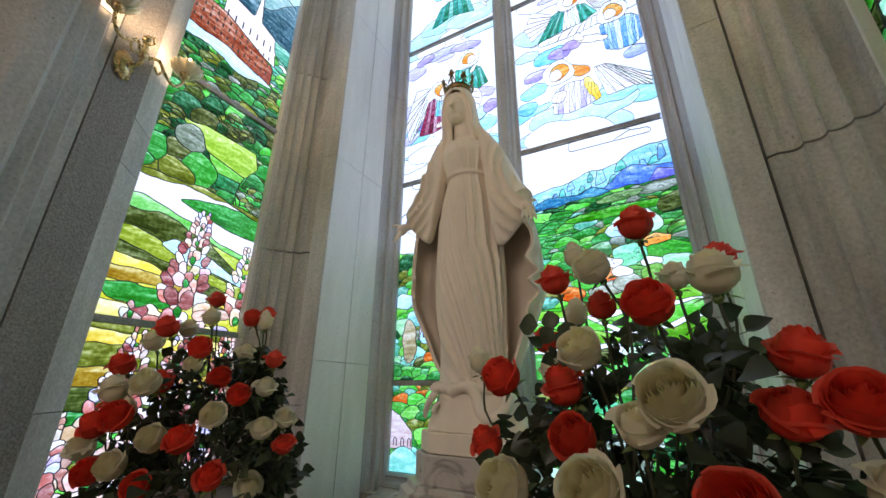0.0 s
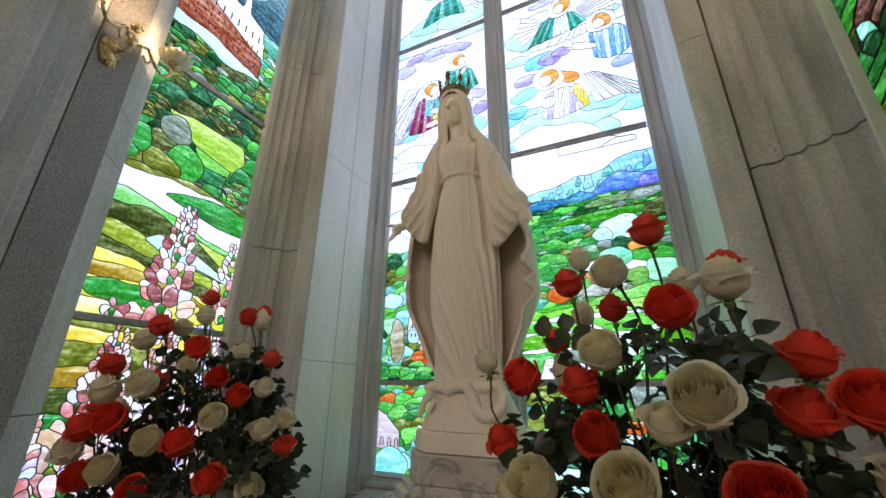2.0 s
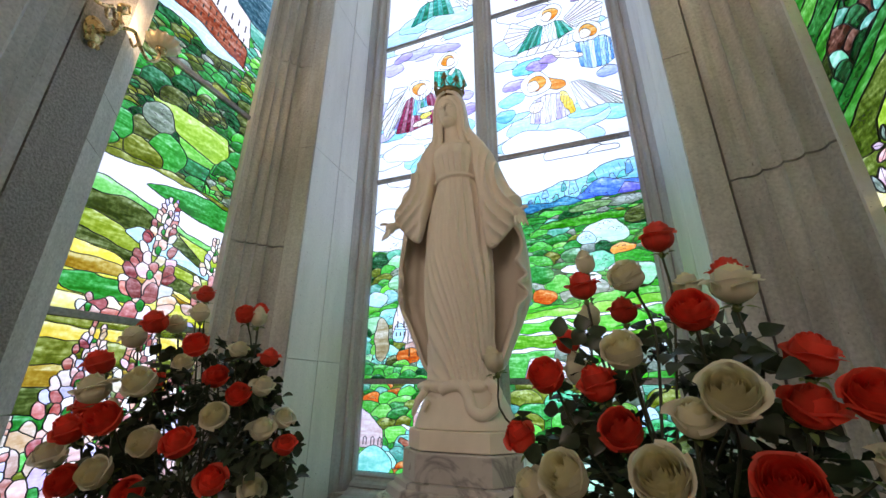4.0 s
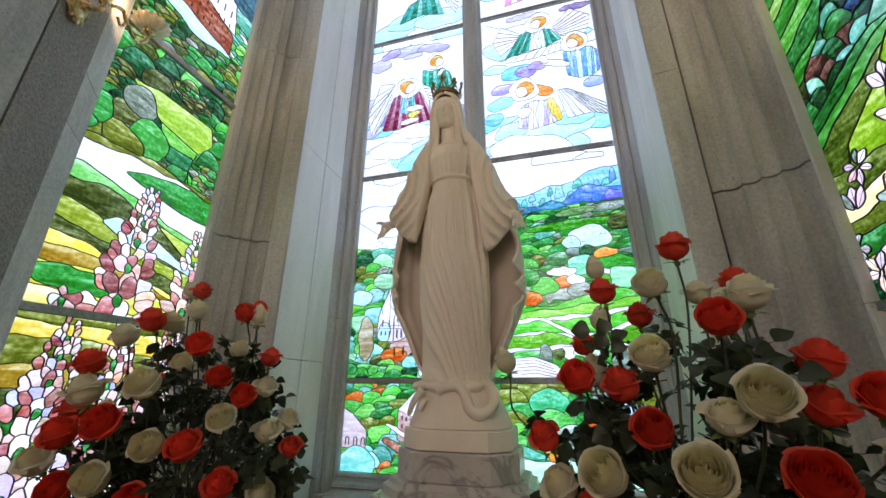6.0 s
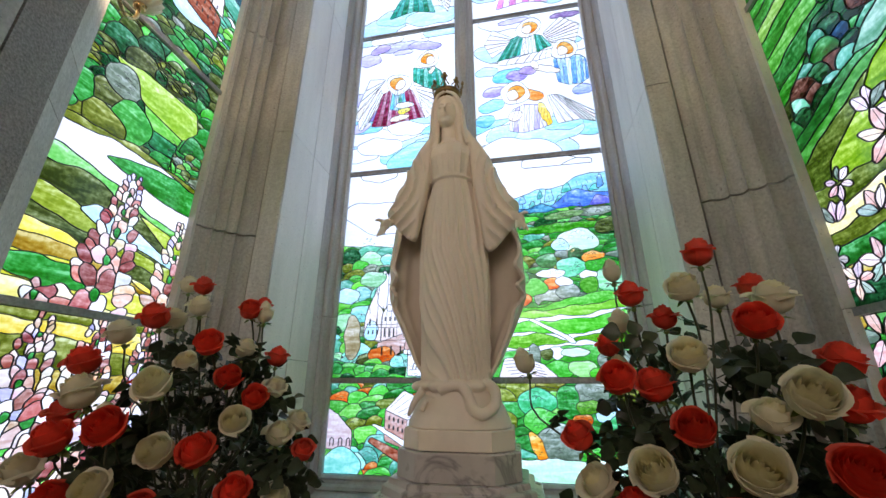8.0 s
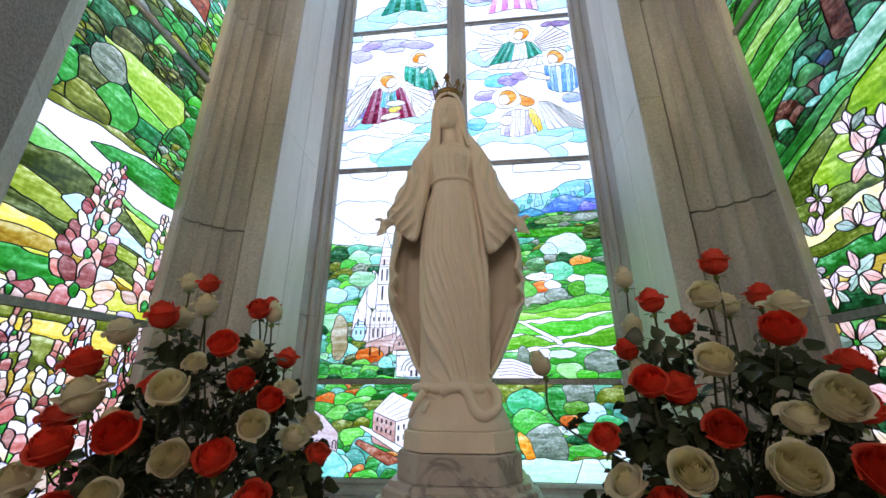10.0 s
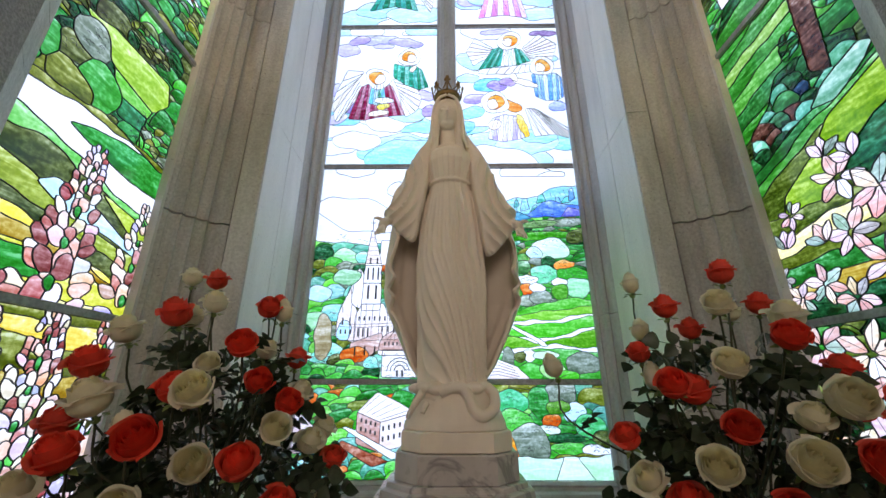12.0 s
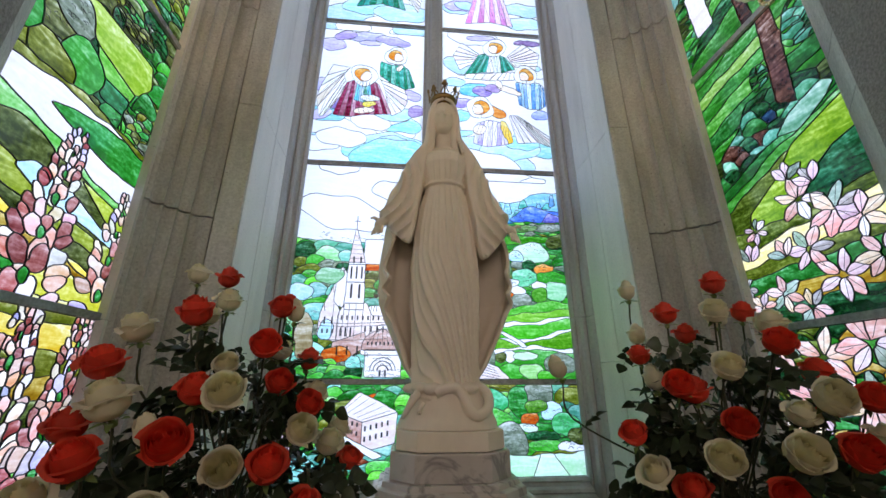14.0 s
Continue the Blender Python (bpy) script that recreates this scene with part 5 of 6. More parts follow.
    # the cloak's front fall over each arm, gathered into a loop: height, inner edge, outer edge, middle's y, half depth
    for s, low in ((-1, 2.075), (1, 2.0)):
        fall = [(2.075, 0.178, 0.196, -0.088, 0.010), (2.085, 0.168, 0.214, -0.090, 0.018), (2.11, 0.161, 0.240, -0.088, 0.024), (2.15, 0.153, 0.276, -0.082, 0.032), (2.20, 0.147, 0.318, -0.078, 0.050), (2.26, 0.138, 0.318, -0.066, 0.058),
                (2.33, 0.126, 0.292, -0.050, 0.066), (2.40, 0.114, 0.262, -0.040, 0.072), (2.47, 0.105, 0.236, -0.036, 0.076), (2.54, 0.098, 0.206, -0.036, 0.078), (2.60, 0.090, 0.168, -0.042, 0.070), (2.65, 0.082, 0.126, -0.055, 0.052), (2.69, 0.078, 0.10, -0.065, 0.03)]
        rings = []
        for z in np.linspace(2.075, 2.69, 90):
            xi, xo, cy, d = table(fall, z)
            zz = low + (z - 2.075) * (2.69 - low) / 0.615
            ring, m, w = [], (xi + xo) / 2, (xo - xi) / 2
            for i in range(72):
                a = TAU * i / 72
                ca, sa = math.cos(a), math.sin(a)
                x = m + w * math.copysign(abs(ca) ** 0.75, ca)
                # swags hung between shoulder, wrist and loop
                r = math.hypot(x - 0.40, (z - 2.42) * 0.9)
                fade = min(1.0, max(0.0, (x - xi - 0.018) / 0.03)) * min(1.0, max(0.0, (2.58 - z) / 0.12))
                g = 0.017 * fade * (2 * (1 - abs(math.sin(math.pi * r / 0.046 + 0.5 * math.sin(9 * x)))) ** 1.5 - 0.6)
                hem = 0.013 * math.exp(-((x - xi - 0.008) / 0.012) ** 2) * min(1.0, max(0.0, (2.60 - z) / 0.1))
                ring.append(at(s * x, cy + d * math.copysign(abs(sa) ** 0.8, sa) - (g + hem if sa < 0 else 0.0), zz))
            rings.append(ring if s > 0 else ring[::-1])
        loft(bm, rings)
    # cuffs, palms and fingers
    for s, hand in ((-1, Vector((-0.312, -0.105, 2.172))), (1, Vector((0.318, -0.10, 2.155)))):
        sleeve = Vector((s * 0.275, -0.06, 2.235))
        tube(bm, [at(*p) for p in bow([sleeve + Vector((-s * 0.05, 0.03, 0.07)), sleeve, sleeve + Vector((s * 0.022, -0.018, -0.026))], 5)], [0.058 - 0.0008 * i for i in range(11)], 16)
        tube(bm, [at(*sleeve), at(*hand)], [0.027, 0.021], 12)
        palm = hand + Vector((s * 0.012, -0.018, -0.014))
        ball(bm, at(*palm), 0.031, (0.72, 0.95, 1.1), Matrix.Rotation(-s * 0.75, 4, "Y") @ Matrix.Rotation(0.4, 4, "X"))
        for f in range(4):
            a = palm + Vector((s * (0.014 - 0.009 * f), -0.004 - 0.008 * f, -0.016 - 0.003 * f))
            b = a + Vector((s * (0.012 - 0.004 * f), -0.010 - 0.003 * f, -0.028))
            c = b + Vector((s * (0.010 - 0.004 * f), -0.006, -0.026 + 0.003 * f))
            tube(bm, [at(*a), at(*b), at(*c)], [0.0095, 0.0082, 0.0052], 8)
        th = palm + Vector((s * 0.012, -0.012, 0.016))
        tube(bm, [at(*th), at(*(th + Vector((s * 0.016, -0.016, 0.002)))), at(*(th + Vector((s * 0.030, -0.024, -0.006))))], [0.0105, 0.009, 0.0055], 8)
    # bowed head with parted hair below the veil
    hx, hy, hz = -0.012, -0.105, 2.785
    turn = Matrix.Rotation(radians(16), 4, "X")
    ball(bm, at(hx, hy, hz + 0.008), 0.1, (0.56, 0.68, 0.86), turn, 32)
    ball(bm, at(hx, hy - 0.022, hz - 0.050), 0.036, (1.0, 0.9, 0.85), turn)
    ball(bm, at(hx, hy - 0.044, hz - 0.062), 0.013, (1.2, 0.8, 0.9))
    tube(bm, [at(hx, hy - 0.066, hz + 0.030), at(hx, hy - 0.079, hz + 0.002), at(hx, hy - 0.089, hz - 0.016), at(hx, hy - 0.073, hz - 0.024)], [0.0065, 0.0075, 0.0105, 0.006], 8)
    tube(bm, [at(hx + 0.016 * q, hy - 0.071 + 0.005 * abs(q), hz - 0.040) for q in (-1, 0, 1)], [0.002, 0.0045, 0.002], 8)
    tube(bm, [at(hx + 0.012 * q, hy - 0.068 + 0.004 * abs(q), hz - 0.049) for q in (-1, 0, 1)], [0.002, 0.0045, 0.002], 8)
    for q in (-1, 1):
        tube(bm, [at(hx + q * x, hy - 0.069 + y, hz + z) for x, y, z in bow([(0.008, 0.0, 0.022), (0.024, 0.004, 0.029), (0.042, 0.020, 0.022)], 4)], 0.0055, 8)
        ball(bm, at(hx + q * 0.023, hy - 0.060, hz + 0.010), 0.0125, (1.15, 0.7, 0.62))
        for k, (w, r) in enumerate(((0.0, 0.012), (0.012, 0.012), (0.024, 0.014), (0.038, 0.018))):
            tube(bm, [at(hx + q * x, hy + y, hz + z) for x, y, z in bow([(0.002, -0.052 + w, 0.082 + 0.4 * w), (0.034, -0.046 + w, 0.064 + 0.3 * w), (0.057 + 0.2 * w, -0.022 + w, 0.018), (0.061 + 0.3 * w, -0.006 + w, -0.04), (0.064 + 0.4 * w, 0.006 + w, -0.10)], 5)], r, 8)
        # turned edge of the veil
        tube(bm, [at(-0.012 + q * x, y, z) for x, y, z in bow([(0.004, -0.168, 2.895), (0.045, -0.162, 2.872), (0.076, -0.135, 2.81), (0.084, -0.118, 2.73), (0.092, -0.100, 2.67), (0.104, -0.10, 2.60)], 5)], 0.0085, 8)
    # crown of the head under the veil
    ball(bm, at(hx, hy + 0.026, 2.876), 0.1, (0.64, 0.74, 0.46), turn, 24)
    # hair and cloth behind the neck
    ball(bm, at(hx, hy + 0.085, 2.715), 0.1, (0.80, 0.42, 0.95), None, 24)
    for q in (-1, 1):
        tube(bm, [at(hx + q * x, hy + y, z) for x, y, z in bow([(0.060, 0.004, 2.76), (0.062, 0.012, 2.70), (0.066, 0.022, 2.64), (0.078, 0.028, 2.59)], 4)], 0.020, 10)
    # belt and neckline
    tube(bm, [at(0.107 * math.cos(a), -0.027 + 0.097 * math.sin(a), 2.405) for a in (TAU * i / 48 for i in range(49))], 0.010, 8)
    tube(bm, [at(-0.004 + 0.088 * math.cos(a), -0.034 + 0.082 * math.sin(a), 2.612) for a in (TAU * i / 40 for i in range(41))], 0.006, 8)
    # hem gathered over the foot, the serpent and the rounded base
    for x, y, z, r in ((-0.115, -0.09, 1.405, 0.030), (-0.06, -0.105, 1.40, 0.033), (-0.018, -0.112, 1.395, 0.027), (0.03, -0.105, 1.405, 0.030), (0.10, -0.09, 1.40, 0.034), (0.145, -0.05, 1.405, 0.032), (-0.15, -0.04, 1.40, 0.03)):
        ball(bm, at(x, y, z), r, (1.3, 1.1, 0.75))
    tube(bm, [at(*p) for p in bow([(-0.045, -0.12, 1.385), (0.0, -0.135, 1.403), (0.045, -0.130, 1.40), (0.075, -0.132, 1.365), (0.095, -0.142, 1.315), (0.135, -0.138, 1.295), (0.180, -0.115, 1.325), (0.185, -0.085, 1.375), (0.165, -0.06, 1.40)])], 0.0225, 12)
    tube(bm, [at(*p) for p in bow([(-0.12, -0.11, 1.385), (-0.150, -0.115, 1.345), (-0.172, -0.105, 1.305), (-0.185, -0.085, 1.285)])], [0.018 - 0.0004 * i for i in range(25)], 10)
    tube(bm, [at(*p) for p in bow([(-0.10, -0.125, 1.345), (-0.112, -0.135, 1.325), (-0.118, -0.14, 1.305)])], 0.011, 8)
    mound = [(1.237, 0.226, 0.165), (1.262, 0.222, 0.163), (1.285, 0.210, 0.155), (1.32, 0.195, 0.146), (1.36, 0.176, 0.134), (1.41, 0.15, 0.12)]
    rings = []
    for z in np.linspace(1.237, 1.41, 18):
        rx, ry = table(mound, z)
        rings.append([at(0.018 + rx * math.cos(a) * (1 + 0.012 * math.sin(5 * a + z * 30)), 0.005 + ry * math.sin(a) * (1 + 0.012 * math.cos(7 * a)), z) for a in (TAU * i / 64 for i in range(64))])
    loft(bm, rings)
    bmesh.ops.recalc_face_normals(bm, faces=bm.faces[:])
    ob = part("statue", bm, MARBLE, None, "", True)
    re = ob.modifiers.new("remesh", "REMESH")
    re.mode, re.voxel_size, re.use_smooth_shade = "VOXEL", 0.0032, True
    sm = ob.modifiers.new("smooth", "SMOOTH")
    sm.factor, sm.iterations = 0.5, 1
    return tagged(ob, "cream marble statue of a robed standing figure with open arms", "statue")


statue()


def octagon(hw, hd, ch, cx=SX + 0.022, cy=SY + 0.035):
    return [(cx + x, cy + y) for x, y in ((-hw + ch, -hd), (hw - ch, -hd), (hw, -hd + ch), (hw, hd - ch), (hw - ch, hd), (-hw + ch, hd), (-hw, hd - ch), (-hw, -hd + ch))]


def slab(bm, steps, ch):
    loft(bm, [[(x, y, z) for x, y in octagon(hw, hd, ch)] for hw, hd, z in steps])
    bmesh.ops.recalc_face_normals(bm, faces=bm.faces[:])
    return bm


pedestal = tagged(empty("pedestal", (0, 0, 0)), "stepped octagonal pedestal of cream and grey veined marble", "pedestal")
part("top_block", slab(bmesh.new(), [(0.226, 0.191, 1.160), (0.230, 0.195, 1.163), (0.230, 0.195, 1.232), (0.226, 0.191, 1.236)], 0.085), MARBLE, pedestal, "cream marble block")
part("die", slab(bmesh.new(), [(0.252, 0.21, 1.055), (0.252, 0.21, 1.153), (0.248, 0.206, 1.158)], 0.098), VEINED, pedestal, "grey veined marble block")
part("base_moulding", slab(bmesh.new(), [(0.335, 0.29, 0.92), (0.335, 0.29, 0.990), (0.331, 0.286, 0.995), (0.305, 0.262, 1.001), (0.302, 0.26, 1.028), (0.298, 0.256, 1.031), (0.282, 0.24, 1.034), (0.280, 0.238, 1.05), (0.277, 0.235, 1.053)], 0.11), VEINED, pedestal, "moulded grey marble step")
part("shaft", slab(bmesh.new(), [(0.36, 0.315, 0.0), (0.36, 0.315, 0.918)], 0.12), VEINED, pedestal)


def crown():
    c = tagged(empty("crown", (SX - 0.012, SY - 0.105, 2.902)), "small pierced gilt metal crown on the statue", "crown")
    bm = spin(bmesh.new(), [(0.066, 0.0), (0.070, 0.002), (0.072, 0.012), (0.074, 0.024), (0.070, 0.026), (0.066, 0.022)], 40)
    part("band", bm, GOLD, c, "", True)
    for i in range(8):
        a = TAU * i / 8
        bm = bmesh.new()
        h = 0.098 if i % 2 == 0 else 0.078
        tube(bm, [(0.071, 0, 0.02), (0.077, 0, 0.035), (0.085, 0, h - 0.02)], [0.006, 0.005, 0.005], 6)
        ball(bm, (0.087, 0, h - 0.008), 0.011, (0.6, 1, 1.2), None, 8)
        for s in (-1, 1):
            ball(bm, (0.084, s * 0.010, h - 0.022), 0.009, (0.6, 1.1, 1), None, 8)
            tube(bm, [(0.074, s * 0.024, 0.026), (0.079, s * 0.014, 0.04), (0.083, s * 0.004, h - 0.028)], 0.0035, 5)
        ob = part("fleuron", bm, GOLD, c, "", True)
        ob.matrix_basis = Matrix.Rotation(a, 4, "Z")
    return c


crown()

# ---- roses ----
def petal(bm, r, h, spread, curl, phi, shut, rng, fall=0.12):
    """One cupped petal round the z axis: it swells to the radius r, shut draws its rim inwards, curl rolls its lip outwards."""
    nv, ns = 9, 8
    grid = []
    wob, tip, lean = rng.uniform(-0.35, 0.35), rng.uniform(0.0, 0.05) * (fall > 0.1), rng.uniform(-0.04, 0.04)
    for i in range(nv):
        v = i / (nv - 1)
        row = []
        for j in range(ns + 1):
            s = -1 + 2 * j / ns
            a = phi + s * radians(spread) / 2 * (0.45 + 0.55 * math.sin(math.pi * min(0.62, 0.12 + 0.5 * v)))
            vv = v * (1 - fall * abs(s) ** 2.4 + tip * (1 - abs(s)) ** 2 + lean * s)
            if vv < 0.5:
                rr = r * math.sin(math.pi * vv) ** 0.62
            else:
                rr = r * (1 - shut * ((vv - 0.5) / 0.5) ** 1.7)
            z = h * vv
            e = max(0.0, (v - 0.70) / 0.30)
            rr += curl * e * e * (1 + wob * s) + 0.0030 * s * v + 0.0016 * math.sin(5 * s + 9 * phi) * v * v
            z -= curl * 0.75 * e ** 2.6 - 0.0018 * math.sin(4 * s + 5 * phi) * v ** 3
            row.append(bm.verts.new((rr * math.cos(a), rr * math.sin(a), z)))
        grid.append(row)
    for p, q in zip(grid, grid[1:]):
        for j in range(ns):
            bm.faces.new((p[j], p[j + 1], q[j + 1], q[j]))


def bloom(mat, seed, form, inner=None):
    """A rose of form 0 open, 1 half open or 2 in bud: the mesh of its heart and the meshes of its outer petals. Its axis is z, its foot the origin."""
    rng = random.Random(seed)
    # count, radius, height, spread, lip, drawn-in rim
    layers = {0: [(2, 0.0065, 0.081, 320, 0.0, 0.40), (3, 0.0125, 0.081, 235, 0.001, 0.24), (3, 0.0195, 0.081, 205, 0.002, 0.18), (4, 0.0265, 0.081, 172, 0.002, 0.16), (4, 0.0335, 0.079, 152, 0.003, 0.16), (5, 0.039, 0.073, 128, 0.005, 0.16), (5, 0.0425, 0.062, 116, 0.009, 0.12)],
              1: [(2, 0.006, 0.083, 320, 0.0, 0.62), (3, 0.0115, 0.083, 225, 0.001, 0.55), (3, 0.018, 0.082, 195, 0.002, 0.50), (4, 0.025, 0.080, 160, 0.003, 0.42), (4, 0.032, 0.075, 142, 0.005, 0.32), (5, 0.0375, 0.064, 120, 0.013, 0.12)],
              2: [(2, 0.006, 0.082, 300, 0.0, 0.62), (3, 0.0115, 0.081, 220, 0.0, 0.60), (3, 0.018, 0.079, 185, 0.001, 0.55), (4, 0.0245, 0.074, 150, 0.002, 0.48), (4, 0.0285, 0.060, 125, 0.006, 0.22)]}[form]
    heart, outer = bmesh.new(), []
    for k, (n, r, h, spread, curl, shut) in enumerate(layers):
        off = rng.uniform(0, 6)
        for i in range(n):
            bm = heart if k < len(layers) - 2 else bmesh.new()
            petal(bm, r * rng.uniform(0.96, 1.04), h * rng.uniform(0.95, 1.04), spread, curl * rng.uniform(0.6, 1.5), off + TAU * i / n + rng.uniform(-0.2, 0.2), shut + rng.uniform(-0.05, 0.05), rng, 0.03 if k < len(layers) - 2 else 0.13)
            if bm is not heart:
                outer.append(mesh_of("petal", bm, mat, True))
    bmesh.ops.remove_doubles(heart, verts=heart.verts[:], dist=0.0004)
    return mesh_of("rose", heart, inner or mat, True), outer


def leaf_blade(bm, at, way, up, length, width):
    way, up = way.normalized(), (up - way * up.dot(way)).normalized()
    side = way.cross(up)
    rows = []
    for i in range(6):
        t = i / 5
        w = width * math.sin(math.pi * min(1, t ** 0.8 * 0.97 + 0.02))
        mid = at + way * length * t - up * length * 0.22 * t * t
        rows.append((bm.verts.new(mid + side * w + up * w * 0.35), bm.verts.new(mid), bm.verts.new(mid - side * w + up * w * 0.35)))
    for a, b in zip(rows, rows[1:]):
        bm.faces.new((a[0], a[1], b[1], b[0])), bm.faces.new((a[1], a[2], b[2], b[1]))


def spray_mesh(seed):
    """A rose leaf of five leaflets on a stalk along x."""
    rng = random.Random(seed)
    bm = bmesh.new()
    L = 0.11
    line = [Vector((L * t, 0.01 * math.sin(3 * t + seed), -0.02 * t * t)) for t in (0, 0.33, 0.66, 1)]
    tube(bm, line, [0.0016, 0.0014, 0.0012, 0.001], 5)
    up = Vector((0, 0, 1))
    leaf_blade(bm, line[3], Vector((1, rng.uniform(-0.2, 0.2), -0.1)), up, 0.048, 0.027)
    for i, q in ((2, 0.044), (1, 0.038)):
        for s in (-1, 1):
            leaf_blade(bm, line[i], Vector((0.55, s, rng.uniform(-0.2, 0.2))), up, q, 0.021)
    return mesh_of("leaf_spray", bm, LEAF, True)


def sepal_mesh():
    bm = bmesh.new()
    ball(bm, (0, 0, -0.006), 0.0095, (1, 1, 1.2), None, 10)
    for i in range(5):
        a = TAU * i / 5
        d = Vector((math.cos(a), math.sin(a), 0))
        leaf_blade(bm, d * 0.006 + Vector((0, 0, -0.004)), d + Vector((0, 0, 0.25 - 0.2 * (i % 2))), Vector((0, 0, 1)), 0.034, 0.007)
    bmesh.ops.remove_doubles(bm, verts=bm.verts[:], dist=0.006)
    return mesh_of("calyx", bm, SEPAL, True)


BLOOMS = {"red": [[bloom(RED, 1 + q, f) for q in (0, 10, 20)] for f in (0, 1, 2)],
          "white": [[bloom(WHITE, 4 + q, f, (HEART, HEART, WHITE)[f]) for q in (0, 10, 20)] for f in (0, 1, 2)]}
SPRAYS = [spray_mesh(k) for k in range(4)]
SEPALS = sepal_mesh()


def arrangement(base, heart, reds, whites, facing, seed, label, sprays):
    """Roses on stems fanned from one vase. A rose: place of its face, its form (0 open, 1 half open, 2 bud) and its size."""
    rng = random.Random(seed)
    thing = tagged(empty("rose_arrangement", base), label, "flowers", "rose arrangements beside the statue")
    base, heart, facing = Vector(base), Vector(heart), Vector(facing)
    vase = spin(bmesh.new(), [(0.10, 0.0), (0.11, 0.015), (0.07, 0.05), (0.06, 0.12), (0.11, 0.26), (0.125, 0.33), (0.105, 0.35), (0.095, 0.345)], 32)
    part("vase", vase, VEINED, thing, "grey marble vase")
    foot = Vector((0, 0, 0.34))
    faces = [Vector(r[:3]) for r in reds + whites]
    for colour, rows in (("red", reds), ("white", whites)):
        for x, y, z, form, size in rows:
            p = Vector((x, y, z))
            out = (p - heart).normalized()
            way = (out * 0.45 + facing * (1.0, 0.45, 0.1)[form] + Vector((0, 0, (0.62, 1.0, 1.2)[form])) + Vector((rng.uniform(-.25, .25), rng.uniform(-.25, .25), 0))).normalized()
            q = way.to_track_quat("Z", "Y").to_matrix().to_4x4() @ Matrix.Rotation(rng.uniform(0, 6), 4, "Z")
            k = size / (0.119, 0.098, 0.085)[form]
            seat = p - facing * 0.022 - way * 0.042 * k
            core, petals = rng.choice(BLOOMS[colour][form])
            ob = new("rose", core)
            ob.parent = thing
            ob.matrix_basis = Matrix.Translation(seat - base) @ q @ Matrix.Diagonal((k, k, k, 1))
            tagged(ob, "%s artificial rose, %s" % ("red" if colour == "red" else "ivory white", ("fully open", "half open", "still in bud")[form]))
            for me in petals:
                new("petal", me).parent = ob
            se = new("calyx", SEPALS)
            se.parent = ob
            s0 = seat - way * 0.008
            mid = s0 - way * 0.07 - Vector((0, 0, 0.04))
            bm = bmesh.new()
            inv = ob.matrix_basis.inverted()
            target = foot + Vector((rng.uniform(-.05, .05), rng.uniform(-.05, .05), 0)) + base
            tube(bm, [inv @ (v - base) for v in bow([s0, mid, (mid * 0.45 + target * 0.55), target], 4)], 0.0028 / k, 6)
            st = part("stem", bm, STEM, ob, "", True)
            for _ in range(1):
                lf = new("leaf_spray", rng.choice(SPRAYS))
                lf.parent = thing
                d = Vector((rng.uniform(-1, 1), rng.uniform(-1, 0.6), rng.uniform(-0.2, 0.8))).normalized()
                lf.matrix_basis = Matrix.Translation(mid - base - way * 0.04) @ d.to_track_quat("X", "Z").to_matrix().to_4x4() @ Matrix.Rotation(rng.uniform(-1.3, 1.3), 4, "X") @ Matrix.Diagonal((0.72, 0.72, 0.72, 1))
    for _ in range(sprays):
        a, h = rng.uniform(0, TAU), rng.random() ** 1.4
        r = (0.03 + 0.24 * math.sqrt(rng.random())) * (1 - 0.6 * h)
        at = Vector((r * math.cos(a), r * math.sin(a) * 0.85, 0.33 + 0.45 * h * (1 - 0.3 * r / 0.25)))
        d = Vector((math.cos(a), math.sin(a), rng.uniform(-0.5, 0.6))) + Vector((rng.uniform(-.6, .6), rng.uniform(-.6, .6), 0))
        k = rng.uniform(0.60, 0.92)
        tip = base + at + d.normalized() * 0.10
        if min((tip - f).length for f in faces) < 0.075 or min((base + at - f).length for f in faces) < 0.05:
            continue
        lf = new("leaf_spray", rng.choice(SPRAYS))
        lf.parent = thing
        lf.matrix_basis = Matrix.Translation(at + Vector((heart.x - base.x, heart.y - base.y, 0)) * h * 0.3) @ d.to_track_quat("X", "Z").to_matrix().to_4x4() @ Matrix.Rotation(rng.uniform(-1.4, 1.4), 4, "X") @ Matrix.Diagonal((k, k, k, 1))
    return thing


LEFT_RED = [(-1.385, 0.81, 1.70, 1, .07), (-1.375, 0.66, 1.58, 1, .085), (-1.25, 0.87, 1.63, 0, .085), (-1.22, 0.69, 1.51, 0, .09), (-1.17, 0.925, 1.49, 1, .075), (-1.195, 0.755, 1.425, 0, .085),
            (-1.125, 0.78, 1.375, 0, .085), (-1.52, 0.626, 1.464, 1, .09), (-1.33, 0.566, 1.318, 0, .105), (-1.50, 0.59, 1.288, 1, .095), (-1.17, 0.66, 1.262, 1, .09), (-1.028, 0.892, 1.235, 1, .07),
            (-1.58, 0.66, 1.34, 1, .085), (-1.10, 0.72, 1.17, 1, .085), (-1.34, 0.66, 1.41, 1, .085), (-1.25, 0.62, 1.15, 0, .09), (-1.44, 0.58, 1.17, 0, .095), (-1.25, 0.93, 1.655, 1, .065)]
